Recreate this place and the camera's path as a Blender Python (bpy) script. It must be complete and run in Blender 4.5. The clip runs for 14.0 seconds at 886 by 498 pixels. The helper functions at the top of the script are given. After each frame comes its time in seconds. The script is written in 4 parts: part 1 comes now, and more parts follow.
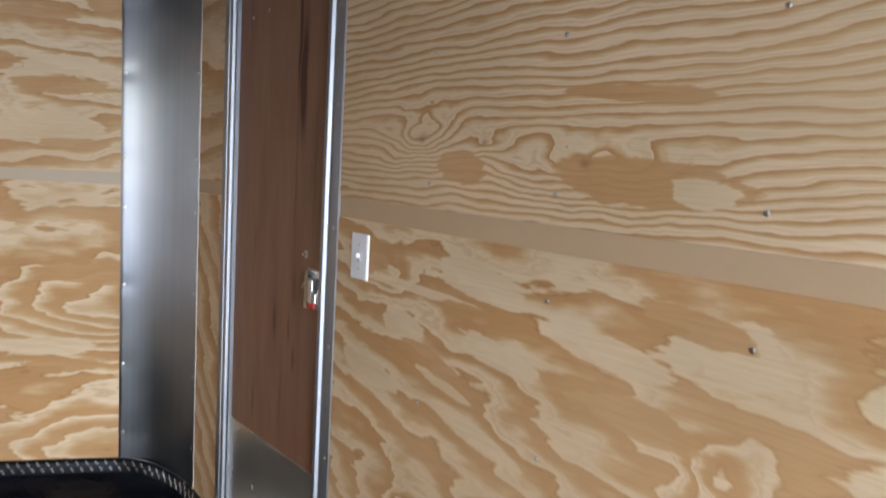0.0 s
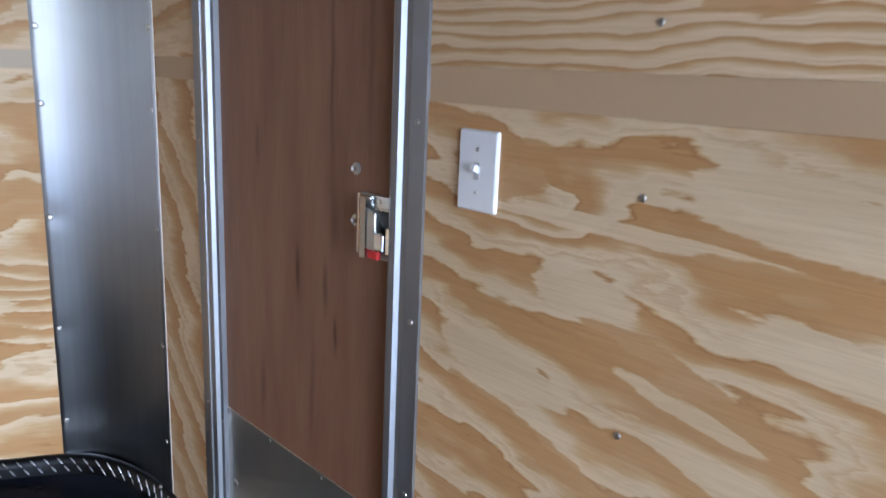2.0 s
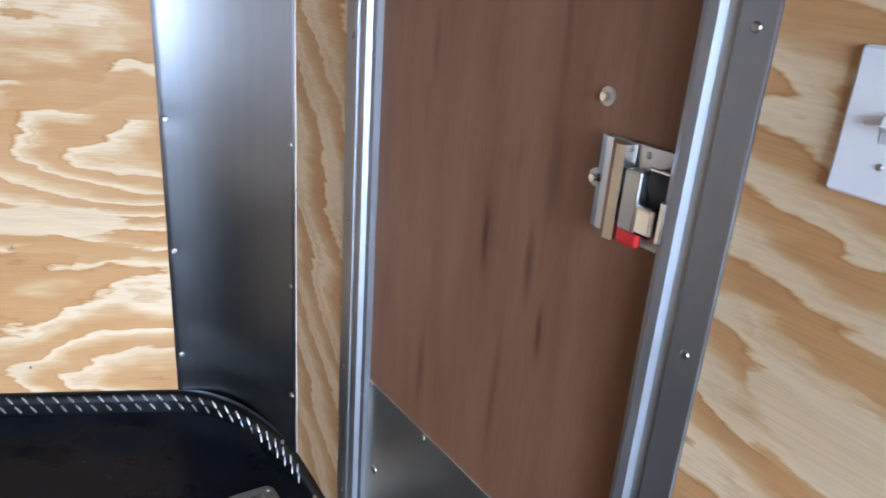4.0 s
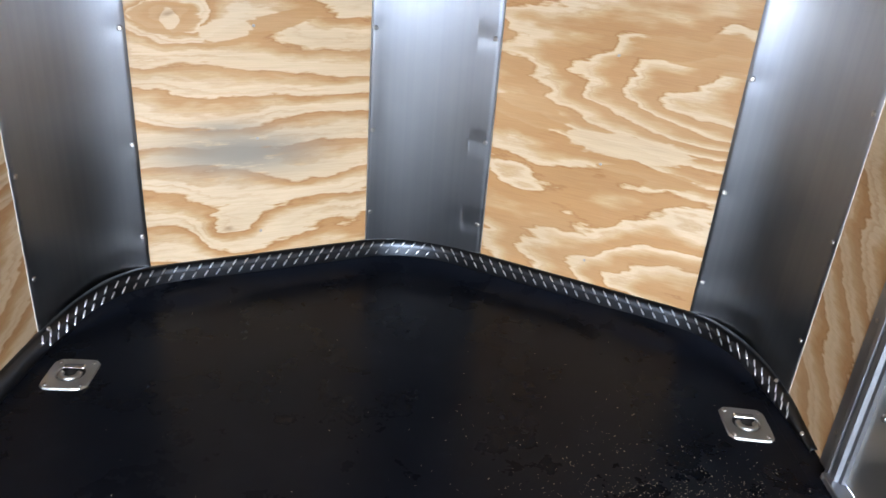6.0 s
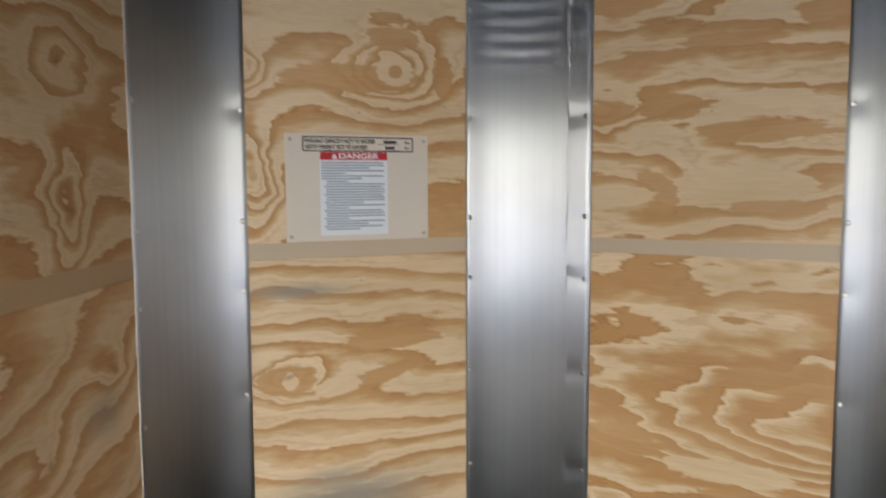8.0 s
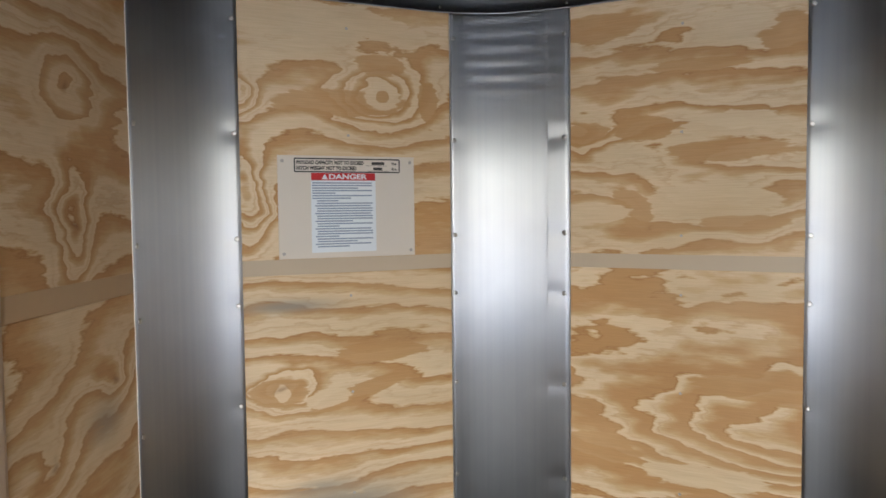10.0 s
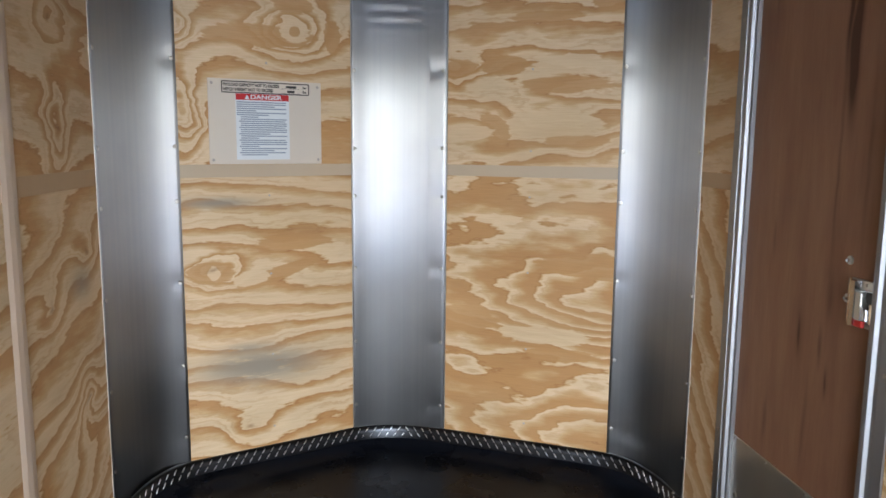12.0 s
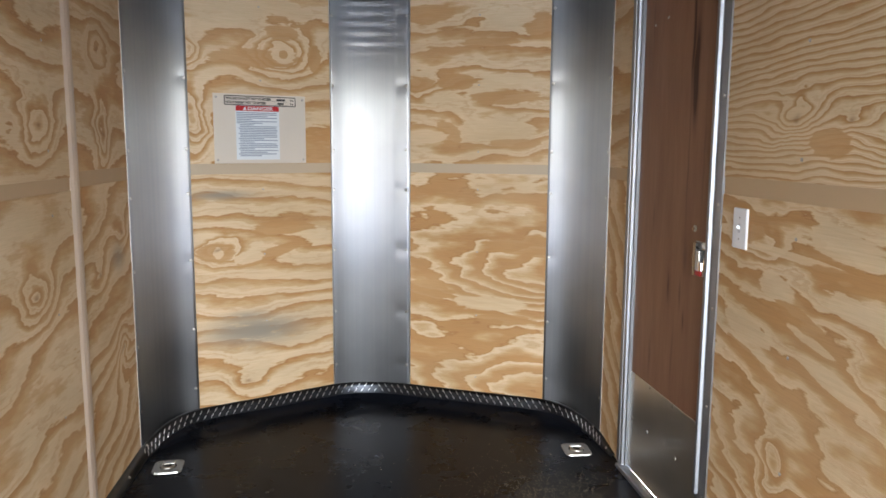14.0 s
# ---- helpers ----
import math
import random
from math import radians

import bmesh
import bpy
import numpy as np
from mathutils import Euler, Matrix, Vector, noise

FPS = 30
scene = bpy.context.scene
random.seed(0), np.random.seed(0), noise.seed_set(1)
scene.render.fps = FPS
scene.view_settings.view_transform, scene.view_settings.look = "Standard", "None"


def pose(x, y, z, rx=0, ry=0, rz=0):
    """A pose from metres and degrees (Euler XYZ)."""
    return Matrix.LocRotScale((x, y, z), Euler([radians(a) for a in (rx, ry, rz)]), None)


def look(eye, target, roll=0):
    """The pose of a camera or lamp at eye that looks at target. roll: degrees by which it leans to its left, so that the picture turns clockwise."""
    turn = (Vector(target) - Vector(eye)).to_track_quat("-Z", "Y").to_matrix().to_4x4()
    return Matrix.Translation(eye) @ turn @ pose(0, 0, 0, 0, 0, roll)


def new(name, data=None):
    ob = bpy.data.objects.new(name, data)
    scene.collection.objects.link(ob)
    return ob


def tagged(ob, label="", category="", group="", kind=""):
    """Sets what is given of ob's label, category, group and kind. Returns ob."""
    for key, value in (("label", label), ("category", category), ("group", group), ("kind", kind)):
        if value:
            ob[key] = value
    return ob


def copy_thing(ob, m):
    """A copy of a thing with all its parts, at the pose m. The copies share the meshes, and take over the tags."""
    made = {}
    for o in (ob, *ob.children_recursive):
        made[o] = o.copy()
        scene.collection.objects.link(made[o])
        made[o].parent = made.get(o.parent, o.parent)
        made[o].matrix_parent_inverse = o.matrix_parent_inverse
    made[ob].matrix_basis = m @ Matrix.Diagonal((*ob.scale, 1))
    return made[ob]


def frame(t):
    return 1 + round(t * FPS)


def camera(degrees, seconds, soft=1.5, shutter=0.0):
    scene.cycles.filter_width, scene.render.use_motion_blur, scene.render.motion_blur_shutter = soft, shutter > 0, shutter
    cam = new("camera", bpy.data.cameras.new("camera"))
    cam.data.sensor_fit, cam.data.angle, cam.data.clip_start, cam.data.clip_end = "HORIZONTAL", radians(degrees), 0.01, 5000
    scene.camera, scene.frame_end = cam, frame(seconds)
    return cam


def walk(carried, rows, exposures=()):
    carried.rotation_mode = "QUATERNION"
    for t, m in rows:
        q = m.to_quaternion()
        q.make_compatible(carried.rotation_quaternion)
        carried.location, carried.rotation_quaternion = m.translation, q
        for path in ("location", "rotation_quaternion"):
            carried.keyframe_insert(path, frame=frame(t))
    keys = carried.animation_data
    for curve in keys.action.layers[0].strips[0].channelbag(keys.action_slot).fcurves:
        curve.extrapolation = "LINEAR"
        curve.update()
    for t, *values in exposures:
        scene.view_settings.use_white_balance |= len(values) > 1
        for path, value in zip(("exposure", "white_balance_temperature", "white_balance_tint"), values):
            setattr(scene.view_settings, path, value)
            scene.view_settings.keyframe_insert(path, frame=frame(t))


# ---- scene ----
cam = camera(61.3, 14.0, soft=1.6, shutter=0.25)
PATH = [
    (0, (0.0193, 0.3459, 1.3114), (1.2681, 1.8922, 1.0886), 3.26),
    (0.5, (0.1636, 0.5971, 1.3943), (1.4659, 2.1135, 1.3303), 2.41),
    (1, (0.1806, 0.7462, 1.4058), (1.5239, 2.2279, 1.4115), 2.51),
    (1.5, (0.1668, 0.9614, 1.2994), (1.5359, 2.4097, 1.1322), 3.41),
    (2, (0.2661, 1.1940, 1.2065), (1.6121, 2.5994, 0.7449), 2.53),
    (2.2, (0.3267, 1.2913, 1.1898), (1.6637, 2.6830, 0.6647), 2.76),
    (4.3, (0.4298, 1.6611, 1.1670), (1.3687, 3.2462, 0.3886), 3.94),
    (4.5, (0.4037, 1.6330, 1.1563), (1.2004, 3.2929, 0.3752), 3.56),
    (5, (0.2585, 1.5673, 1.1225), (0.7204, 3.3450, 0.3310), 4.20),
    (5.5, (0.1328, 1.4789, 1.1510), (0.3153, 3.2796, 0.3000), 4.99),
    (6, (0.0714, 1.3955, 1.1525), (0.0970, 3.2036, 0.2981), 4.54),
    (6.5, (0.0109, 1.3817, 1.1553), (0.0167, 3.1889, 0.2985), 3.80),
    (7, (-0.0400, 1.3538, 1.2161), (-0.0138, 3.2223, 0.5035), 2.34),
    (7.5, (-0.1058, 1.3338, 1.3314), (-0.0915, 3.2983, 0.9566), 0.35),
    (8, (-0.1127, 1.3065, 1.3868), (-0.2138, 3.2959, 1.2079), -0.23),
    (8.2, (-0.0706, 1.2896, 1.3945), (-0.2633, 3.2777, 1.2928), -0.58),
    (10.3, (-0.0960, 1.1612, 1.3594), (-0.1038, 3.1581, 1.2483), -0.58),
    (10.5, (-0.0919, 1.1183, 1.3599), (-0.0473, 3.1120, 1.2073), -0.23),
    (11, (-0.0275, 0.9374, 1.3213), (0.0470, 2.9214, 1.0798), 0.24),
    (11.5, (-0.0278, 0.7832, 1.3151), (0.1121, 2.7556, 1.0151), 0.65),
    (12, (-0.0798, 0.5900, 1.3044), (0.1106, 2.5606, 1.0206), 0.55),
    (12.5, (-0.0750, 0.4136, 1.3297), (0.1318, 2.3853, 1.0656), 0.95),
    (13, (-0.0419, 0.2262, 1.3141), (0.1718, 2.1969, 1.0482), 0.91),
    (13.5, (-0.0334, 0.0880, 1.3180), (0.1926, 2.0573, 1.0517), 0.70),
    (14, (-0.0676, -0.0608, 1.2975), (0.1774, 1.9053, 1.0251), 0.34),
]
walk(cam, [(t, look(eye, target, roll)) for t, eye, target, roll in PATH], [(t, 3.19 + e, k + 80, 10) for t, e, k in ((0, 0.36, 5950), (1, 0.50, 6200), (1.5, 0.50, 5800), (2, 0.53, 5250), (4.5, 1.08, 5150), (5, 1.0, 5450), (5.5, 0.93, 5600), (6.5, 0.88, 5950), (7, 0.77, 6300), (7.5, 0.12, 6700), (8, 0.08, 6850), (10.5, 0.15, 6500), (11.5, 0.20, 6250), (13, 0.45, 6350), (14, 0.42, 6450))])

# ---- daylight: sky and sunlit yard through the open rear; the sun stands ahead of the trailer ----
HITCH = 1.5  # degrees by which the trailer stands nose-up
REAR = -1.2
world = bpy.data.worlds.new("sky")
scene.world = world
world.use_nodes = True
wn = world.node_tree
sky = wn.nodes.new("ShaderNodeTexSky")
sky.sky_type, sky.sun_disc = "NISHITA", False
sky.sun_elevation, sky.sun_rotation = radians(28.4), radians(9)
sky.dust_density = 4.0
turn = wn.nodes.new("ShaderNodeMapping")
turn.inputs["Rotation"].default_value = (radians(-HITCH), 0, 0)
wn.links.new(wn.nodes.new("ShaderNodeTexCoord").outputs["Generated"], turn.inputs[0])
wn.links.new(turn.outputs[0], sky.inputs[0])
wn.links.new(sky.outputs[0], wn.nodes["Background"].inputs[0])
wn.nodes["Background"].inputs[1].default_value = 0.15

sun = new("sun", bpy.data.lights.new("sun", "SUN"))
sun.data.energy, sun.data.angle, sun.data.color = 5.0, radians(0.6), (1.0, 0.95, 0.88)
sun.matrix_world = look((1.5, 9.5, 5.2), (0, 0, 0))

# added lamp standing for the high sky outside the rear opening, above the yard
day = new("rear_sky_fill", bpy.data.lights.new("rear_sky_fill", "AREA"))
day.data.shape, day.data.size, day.data.size_y = "RECTANGLE", 1.86, 1.95
day.data.energy, day.data.color = 5.8, (1.0, 0.97, 0.93)
day.data.spread = radians(92)
day.matrix_world = look((0.03, REAR - 0.30, 1.08), (0.03, REAR + 1.70, -0.12))


# ---- node helpers ----
class Nodes:
    """A material's node tree with short calls; a number or a socket may stand for any input."""

    def __init__(self, name):
        self.mat = bpy.data.materials.new(name)
        self.mat.use_nodes = True
        self.tree = self.mat.node_tree
        self.bsdf = self.tree.nodes["Principled BSDF"]

    def put(self, socket, value):
        if isinstance(value, bpy.types.NodeSocket):
            self.tree.links.new(value, socket)
        else:
            socket.default_value = value

    def math(self, op, a, b=0.0, c=0.0):
        n = self.tree.nodes.new("ShaderNodeMath")
        n.operation = op
        for s, v in zip(n.inputs, (a, b, c)):
            self.put(s, v)
        return n.outputs[0]

    def axes(self):
        co = self.tree.nodes.new("ShaderNodeTexCoord")
        sep = self.tree.nodes.new("ShaderNodeSeparateXYZ")
        self.tree.links.new(co.outputs["Object"], sep.inputs[0])
        return sep.outputs

    def vec(self, x, y, z):
        n = self.tree.nodes.new("ShaderNodeCombineXYZ")
        for s, v in zip(n.inputs, (x, y, z)):
            self.put(s, v)
        return n.outputs[0]

    def noise(self, vector, scale=1.0, detail=2.0, rough=0.5):
        n = self.tree.nodes.new("ShaderNodeTexNoise")
        self.put(n.inputs["Vector"], vector)
        n.inputs["Scale"].default_value, n.inputs["Detail"].default_value, n.inputs["Roughness"].default_value = scale, detail, rough
        return n.outputs["Fac"]

    def ramp(self, fac, stops):
        n = self.tree.nodes.new("ShaderNodeValToRGB")
        self.put(n.inputs[0], fac)
        els = n.color_ramp.elements
        while len(els) < len(stops):
            els.new(0.5)
        for e, (at, col) in zip(els, stops):
            e.position = at
            e.color = (*col, 1) if len(col) == 3 else col
        return n.outputs[0]

    def mix(self, fac, a, b, mode="MIX"):
        n = self.tree.nodes.new("ShaderNodeMix")
        n.data_type, n.blend_type = "RGBA", mode
        self.put(n.inputs[0], fac)
        self.put(n.inputs[6], a if isinstance(a, bpy.types.NodeSocket) else (*a, 1))
        self.put(n.inputs[7], b if isinstance(b, bpy.types.NodeSocket) else (*b, 1))
        return n.outputs[2]

    def spot(self, u, v, cu, cv, su, sv):
        """A soft spot of height 1 round (cu, cv)."""
        a = self.math("POWER", self.math("MULTIPLY", self.math("SUBTRACT", u, cu), 1 / su), 2)
        b = self.math("POWER", self.math("MULTIPLY", self.math("SUBTRACT", v, cv), 1 / sv), 2)
        return self.math("EXPONENT", self.math("MULTIPLY", self.math("ADD", a, b), -1.0))

    def bump(self, height, strength, distance=0.001):
        n = self.tree.nodes.new("ShaderNodeBump")
        n.inputs["Strength"].default_value, n.inputs["Distance"].default_value = strength, distance
        self.put(n.inputs["Height"], height)
        self.tree.links.new(n.outputs[0], self.bsdf.inputs["Normal"])

    def set(self, **values):
        for key, v in values.items():
            if isinstance(v, tuple):
                v = (*v, 1)
            self.put(self.bsdf.inputs[key.replace("_", " ")], v)
        return self.mat


CREAM, HONEY, AMBER, DEEP = (0.73, 0.58, 0.395), (0.59, 0.395, 0.21), (0.505, 0.285, 0.12), (0.41, 0.205, 0.075)


FLAME = (0.52, 0.30, 0.128)


def plywood(name, seed, freq=11.0, slope=0.0, wide=4.0, small=0.6, knots=(), stains=(), dark=0.40, fan=None, pith=True, bend=0.65, patches=()):
    """Rotary-cut pine veneer: contours of a stretched field, bent round knots, with fibres along the grain.
    dark: share of amber late wood; fan: (u, v, amount) from which the grain spreads."""
    k = Nodes(name)
    u, _, v = k.axes()
    lo = k.noise(k.vec(k.math("MULTIPLY", u, 1.3), k.math("MULTIPLY", v, 3.2), seed), 1, 1)
    hi = k.noise(k.vec(k.math("MULTIPLY", u, 4.5), k.math("MULTIPLY", v, 13), seed + 7), 1, 2)
    jag = k.noise(k.vec(k.math("MULTIPLY", u, 16), k.math("MULTIPLY", v, 70), seed + 3), 1, 3, 0.6)
    f = k.math("MULTIPLY_ADD", u, slope, v)
    if fan:
        f = k.math("MULTIPLY_ADD", k.math("MULTIPLY", k.math("SUBTRACT", u, fan[0]), k.math("SUBTRACT", fan[1], v)), fan[2], f)
    f = k.math("MULTIPLY", f, freq)
    f = k.math("MULTIPLY_ADD", lo, wide * 2, f)
    f = k.math("MULTIPLY_ADD", hi, small * 2, f)
    f = k.math("MULTIPLY_ADD", jag, 0.42, f)
    stray = k.noise(k.vec(k.math("MULTIPLY", u, 5.0), k.math("MULTIPLY", v, 7.0), seed + 51), 1, 3, 0.6)
    uk = k.math("MULTIPLY_ADD", k.math("SUBTRACT", hi, 0.5), 0.20 * bend, u)
    vk = k.math("MULTIPLY_ADD", k.math("SUBTRACT", stray, 0.5), 0.17 * bend, v)
    for cu, cv, su, sv, amp in knots:
        f = k.math("MULTIPLY_ADD", k.spot(uk, vk, cu, cv, su, sv), amp, f)
    p = k.math("FRACT", f)
    # the share of late wood drifts along the sheet
    drift = k.noise(k.vec(k.math("MULTIPLY", u, 2.6), k.math("MULTIPLY", v, 6.5), seed + 31), 1, 2)
    p = k.math("MULTIPLY_ADD", k.math("SUBTRACT", drift, 0.5), 0.4 * (1 - dark), p)
    a = 1 - dark
    col = k.ramp(p, [(0.0, CREAM), (a - 0.2, CREAM), (a, HONEY), (a + dark * 0.4, AMBER), (0.86, AMBER), (0.92, DEEP), (0.95, HONEY), (1.0, CREAM)])
    # thin growth lines between the broad ones
    thin = k.math("FRACT", k.math("MULTIPLY_ADD", jag, 0.35, k.math("MULTIPLY", f, 3.0)))
    where = k.ramp(k.noise(k.vec(k.math("MULTIPLY", u, 3.5), k.math("MULTIPLY", v, 9), seed + 63), 1, 2), [(0.38, (0, 0, 0)), (0.62, (0.5, 0.5, 0.5))])
    col = k.mix(k.math("MULTIPLY", k.ramp(thin, [(0.45, (0, 0, 0)), (0.82, (1, 1, 1)), (0.95, (0, 0, 0))]), where), col, AMBER)
    # broad flames of early or late wood, ragged along the grain
    rag = k.math("MULTIPLY_ADD", jag, 0.55, k.math("MULTIPLY", hi, 0.7))
    for cu, cv, su, sv, lean, wood in patches:
        vv = k.math("SUBTRACT", v, k.math("MULTIPLY", k.math("SUBTRACT", u, cu), lean))
        m = k.math("ADD", k.spot(u, vv, cu, cv, su * 1.15, sv * 1.15), k.math("SUBTRACT", rag, 0.62))
        m = k.ramp(m, [(0.34, (0, 0, 0)), (0.41, (0.88, 0.88, 0.88))])
        col = k.mix(m, col, wood)
    fibre = k.noise(k.vec(k.math("MULTIPLY", u, 9), k.math("MULTIPLY", v, 420), seed), 1, 3, 0.6)
    tone = k.noise(k.vec(k.math("MULTIPLY", u, 2.0), k.math("MULTIPLY", v, 5.0), seed + 20), 1, 3)
    fade = k.noise(k.vec(k.math("MULTIPLY", u, 1.7), k.math("MULTIPLY", v, 4.0), seed + 41), 1, 2)
    col = k.mix(k.ramp(fade, [(0.45, (0, 0, 0)), (0.8, (0.5, 0.5, 0.5))]), col, (0.62, 0.44, 0.255))
    col = k.mix(1.0, col, k.ramp(fibre, [(0.3, (0.88, 0.86, 0.83)), (0.62, (1, 1, 1))]), "MULTIPLY")
    col = k.mix(1.0, col, k.ramp(tone, [(0.3, (0.88, 0.85, 0.80)), (0.7, (1.06, 1.05, 1.04))]), "MULTIPLY")
    for cu, cv, su, sv, amp in knots if pith else ():
        heart = k.spot(uk, vk, cu, cv, 0.013, 0.010)
        col = k.mix(k.math("MULTIPLY", heart, 0.6), col, (0.22, 0.10, 0.04))
    for cu, cv, su, sv, amount in stains:
        grey = k.noise(k.vec(k.math("MULTIPLY", u, 7), k.math("MULTIPLY", v, 45), seed + 9), 1, 4, 0.65)
        mask = k.math("MULTIPLY", k.spot(u, v, cu, cv, su, sv), k.ramp(grey, [(0.26, (0, 0, 0)), (0.42, (1, 1, 1))]))
        col = k.mix(k.math("MULTIPLY", mask, amount), col, (0.29, 0.26, 0.215))
    rough = k.math("MULTIPLY_ADD", fibre, 0.25, 0.42)
    k.bump(fibre, 0.25, 0.0006)
    return k.set(Base_Color=col, Roughness=rough, Specular_IOR_Level=0.35)


def plain(name, color, rough, metal=0.0, vary=0.12, scale=40.0, bump=0.05, **more):
    k = Nodes(name)
    u, w, v = k.axes()
    n = k.noise(k.vec(u, w, v), scale, 4, 0.6)
    big = k.noise(k.vec(u, w, v), scale * 0.12, 2)
    m = k.math("MULTIPLY_ADD", k.math("ADD", n, big), vary, 1 - vary)
    col = k.mix(1.0, color, k.ramp(m, [(0.0, (0, 0, 0)), (1.0, (1, 1, 1))]), "MULTIPLY")
    k.bump(n, bump, 0.0008)
    return k.set(Base_Color=col, Roughness=k.math("MULTIPLY_ADD", n, 0.16, rough - 0.08), Metallic=metal, **more)


def brushed(name, color, rough, along="v", across=0.0):
    """Mill-finish aluminium sheet with faint rolling lines and scuffs."""
    k = Nodes(name)
    u, w, v = k.axes()
    a, b = (70.0, 1.2) if along == "v" else (1.2, 70.0)
    line = k.noise(k.vec(k.math("MULTIPLY", u, a), k.math("MULTIPLY", w, a), k.math("MULTIPLY", v, b)), 1, 3)
    cloud = k.noise(k.vec(u, w, v), 4.0, 3)
    col = k.mix(1.0, color, k.ramp(cloud, [(0.3, (0.88, 0.88, 0.88)), (0.7, (1, 1, 1))]), "MULTIPLY")
    r = k.math("MULTIPLY_ADD", line, 0.04, k.math("MULTIPLY_ADD", cloud, 0.08, rough - 0.06))
    if not across:
        k.bump(line, 0.06, 0.0004)
    if across:
        streak = k.noise(k.vec(k.math("MULTIPLY", u, 55), k.math("MULTIPLY", w, 55), k.math("MULTIPLY", v, 0.35)), 1, 3, 0.6)
        col = k.mix(1.0, col, k.ramp(streak, [(0.3, (0.94, 0.94, 0.95)), (0.65, (1.02, 1.01, 1.0))]), "MULTIPLY")
        k.bump(streak, 0.05, 0.0005)
        t = k.tree.nodes.new("ShaderNodeTangent")
        t.direction_type, t.axis = "RADIAL", "Z"
        k.set(Anisotropic=across, Tangent=t.outputs[0])
    return k.set(Base_Color=col, Roughness=r, Metallic=1.0)


def rubber():
    k = Nodes("black_rubber")
    u, w, v = k.axes()
    grid = k.noise(k.vec(u, w, v), 420.0, 1)
    dirt = k.noise(k.vec(u, w, v), 5.0, 5, 0.65)
    fine = k.noise(k.vec(u, w, v), 160.0, 2)
    # the sky's blue sheen on the rubber is put into its base colour
    col = k.ramp(dirt, [(0.35, (0.0038, 0.0048, 0.0078)), (0.62, (0.0057, 0.0070, 0.0108)), (0.8, (0.011, 0.0125, 0.017))])
    k.bump(k.math("MULTIPLY_ADD", fine, 0.5, grid), 0.12, 0.0008)
    return k.set(Base_Color=col, Roughness=k.math("MULTIPLY_ADD", dirt, 0.10, 0.23), Specular_IOR_Level=0.09)


def luan():
    """Reddish-brown veneer with upright grain, long dark streaks and short gashes."""
    k = Nodes("brown_luan")
    u, _, v = k.axes()
    g = k.noise(k.vec(k.math("MULTIPLY", u, 15), 0.0, k.math("MULTIPLY", v, 2.2)), 1, 4, 0.6)
    f = k.noise(k.vec(k.math("MULTIPLY", u, 420), 0.0, k.math("MULTIPLY", v, 9)), 1, 3, 0.6)
    big = k.noise(k.vec(k.math("MULTIPLY", u, 5), 3.0, k.math("MULTIPLY", v, 0.9)), 1, 2)
    col = k.ramp(g, [(0.25, (0.21, 0.098, 0.057)), (0.55, (0.275, 0.142, 0.085)), (0.8, (0.32, 0.175, 0.108))])
    col = k.mix(1.0, col, k.ramp(f, [(0.3, (0.86, 0.84, 0.83)), (0.6, (1, 1, 1))]), "MULTIPLY")
    col = k.mix(1.0, col, k.ramp(big, [(0.3, (0.88, 0.86, 0.85)), (0.7, (1.06, 1.06, 1.06))]), "MULTIPLY")
    wob = k.math("MULTIPLY_ADD", k.noise(k.vec(0.0, 5.0, v), 5.0, 2), 0.03, k.math("SUBTRACT", u, 0.031))
    for cu, cv, su, sv, amount in ((1.018, 1.50, 0.014, 0.13, 2.0), (0.99, 1.66, 0.007, 0.17, 1.4), (0.990, 1.20, 0.005, 0.20, 0.5), (0.878, 0.785, 0.006, 0.045, 0.85),
                                   (0.972, 0.775, 0.007, 0.05, 0.55), (1.004, 0.69, 0.005, 0.035, 0.75), (0.999, 0.90, 0.010, 0.06, 0.4), (0.744, 0.50, 0.008, 0.07, 0.45),
                                   (0.73, 1.02, 0.006, 0.05, 0.4), (0.66, 1.72, 0.006, 0.09, 0.4), (0.93, 0.55, 0.006, 0.12, 0.35), (1.10, 1.25, 0.006, 0.2, 0.3)):
        col = k.mix(k.math("MINIMUM", k.math("MULTIPLY", k.spot(wob, k.math("SUBTRACT", v, 0.03), cu, cv, su * 1.15, sv), amount), 0.93), col, (0.05, 0.014, 0.008))
    k.bump(f, 0.2, 0.0005)
    return k.set(Base_Color=col, Roughness=0.5, Specular_IOR_Level=0.3)


ALU = brushed("mill_aluminium", (0.34, 0.35, 0.365), 0.36, across=1.0)
ALU_EDGE = brushed("extruded_aluminium", (0.37, 0.38, 0.405), 0.50)
KICK = brushed("scuffed_aluminium", (0.72, 0.70, 0.66), 0.36)
# one metal painted twice: dark floor reflection for the plate, glints for the bars
TREAD = plain("tread_plate_shaded", (0.055, 0.06, 0.07), 0.32, 1.0, 0.15, 30)
BARMET = plain("tread_bar_lit", (0.78, 0.80, 0.84), 0.36, 1.0, 0.05)
ZINC = plain("zinc_plate", (0.56, 0.56, 0.54), 0.36, 1.0, 0.15, 60)
CHROME = plain("bright_steel", (0.75, 0.75, 0.75), 0.14, 1.0, 0.05)
SCREW = plain("screw_steel", (0.44, 0.42, 0.40), 0.3, 1.0, 0.1)
CUT = plain("cut_metal_edge", (0.80, 0.76, 0.70), 0.55, 0.3, 0.1)
# near-black for the shade inside holes and recesses, put on flat pieces
DARK = plain("recess_shade", (0.015, 0.015, 0.015), 0.5)
RUBBER = rubber()
LUAN = luan()
SEAM = plain("tan_seam_strip", (0.50, 0.35, 0.21), 0.6, 0, 0.14, 25)
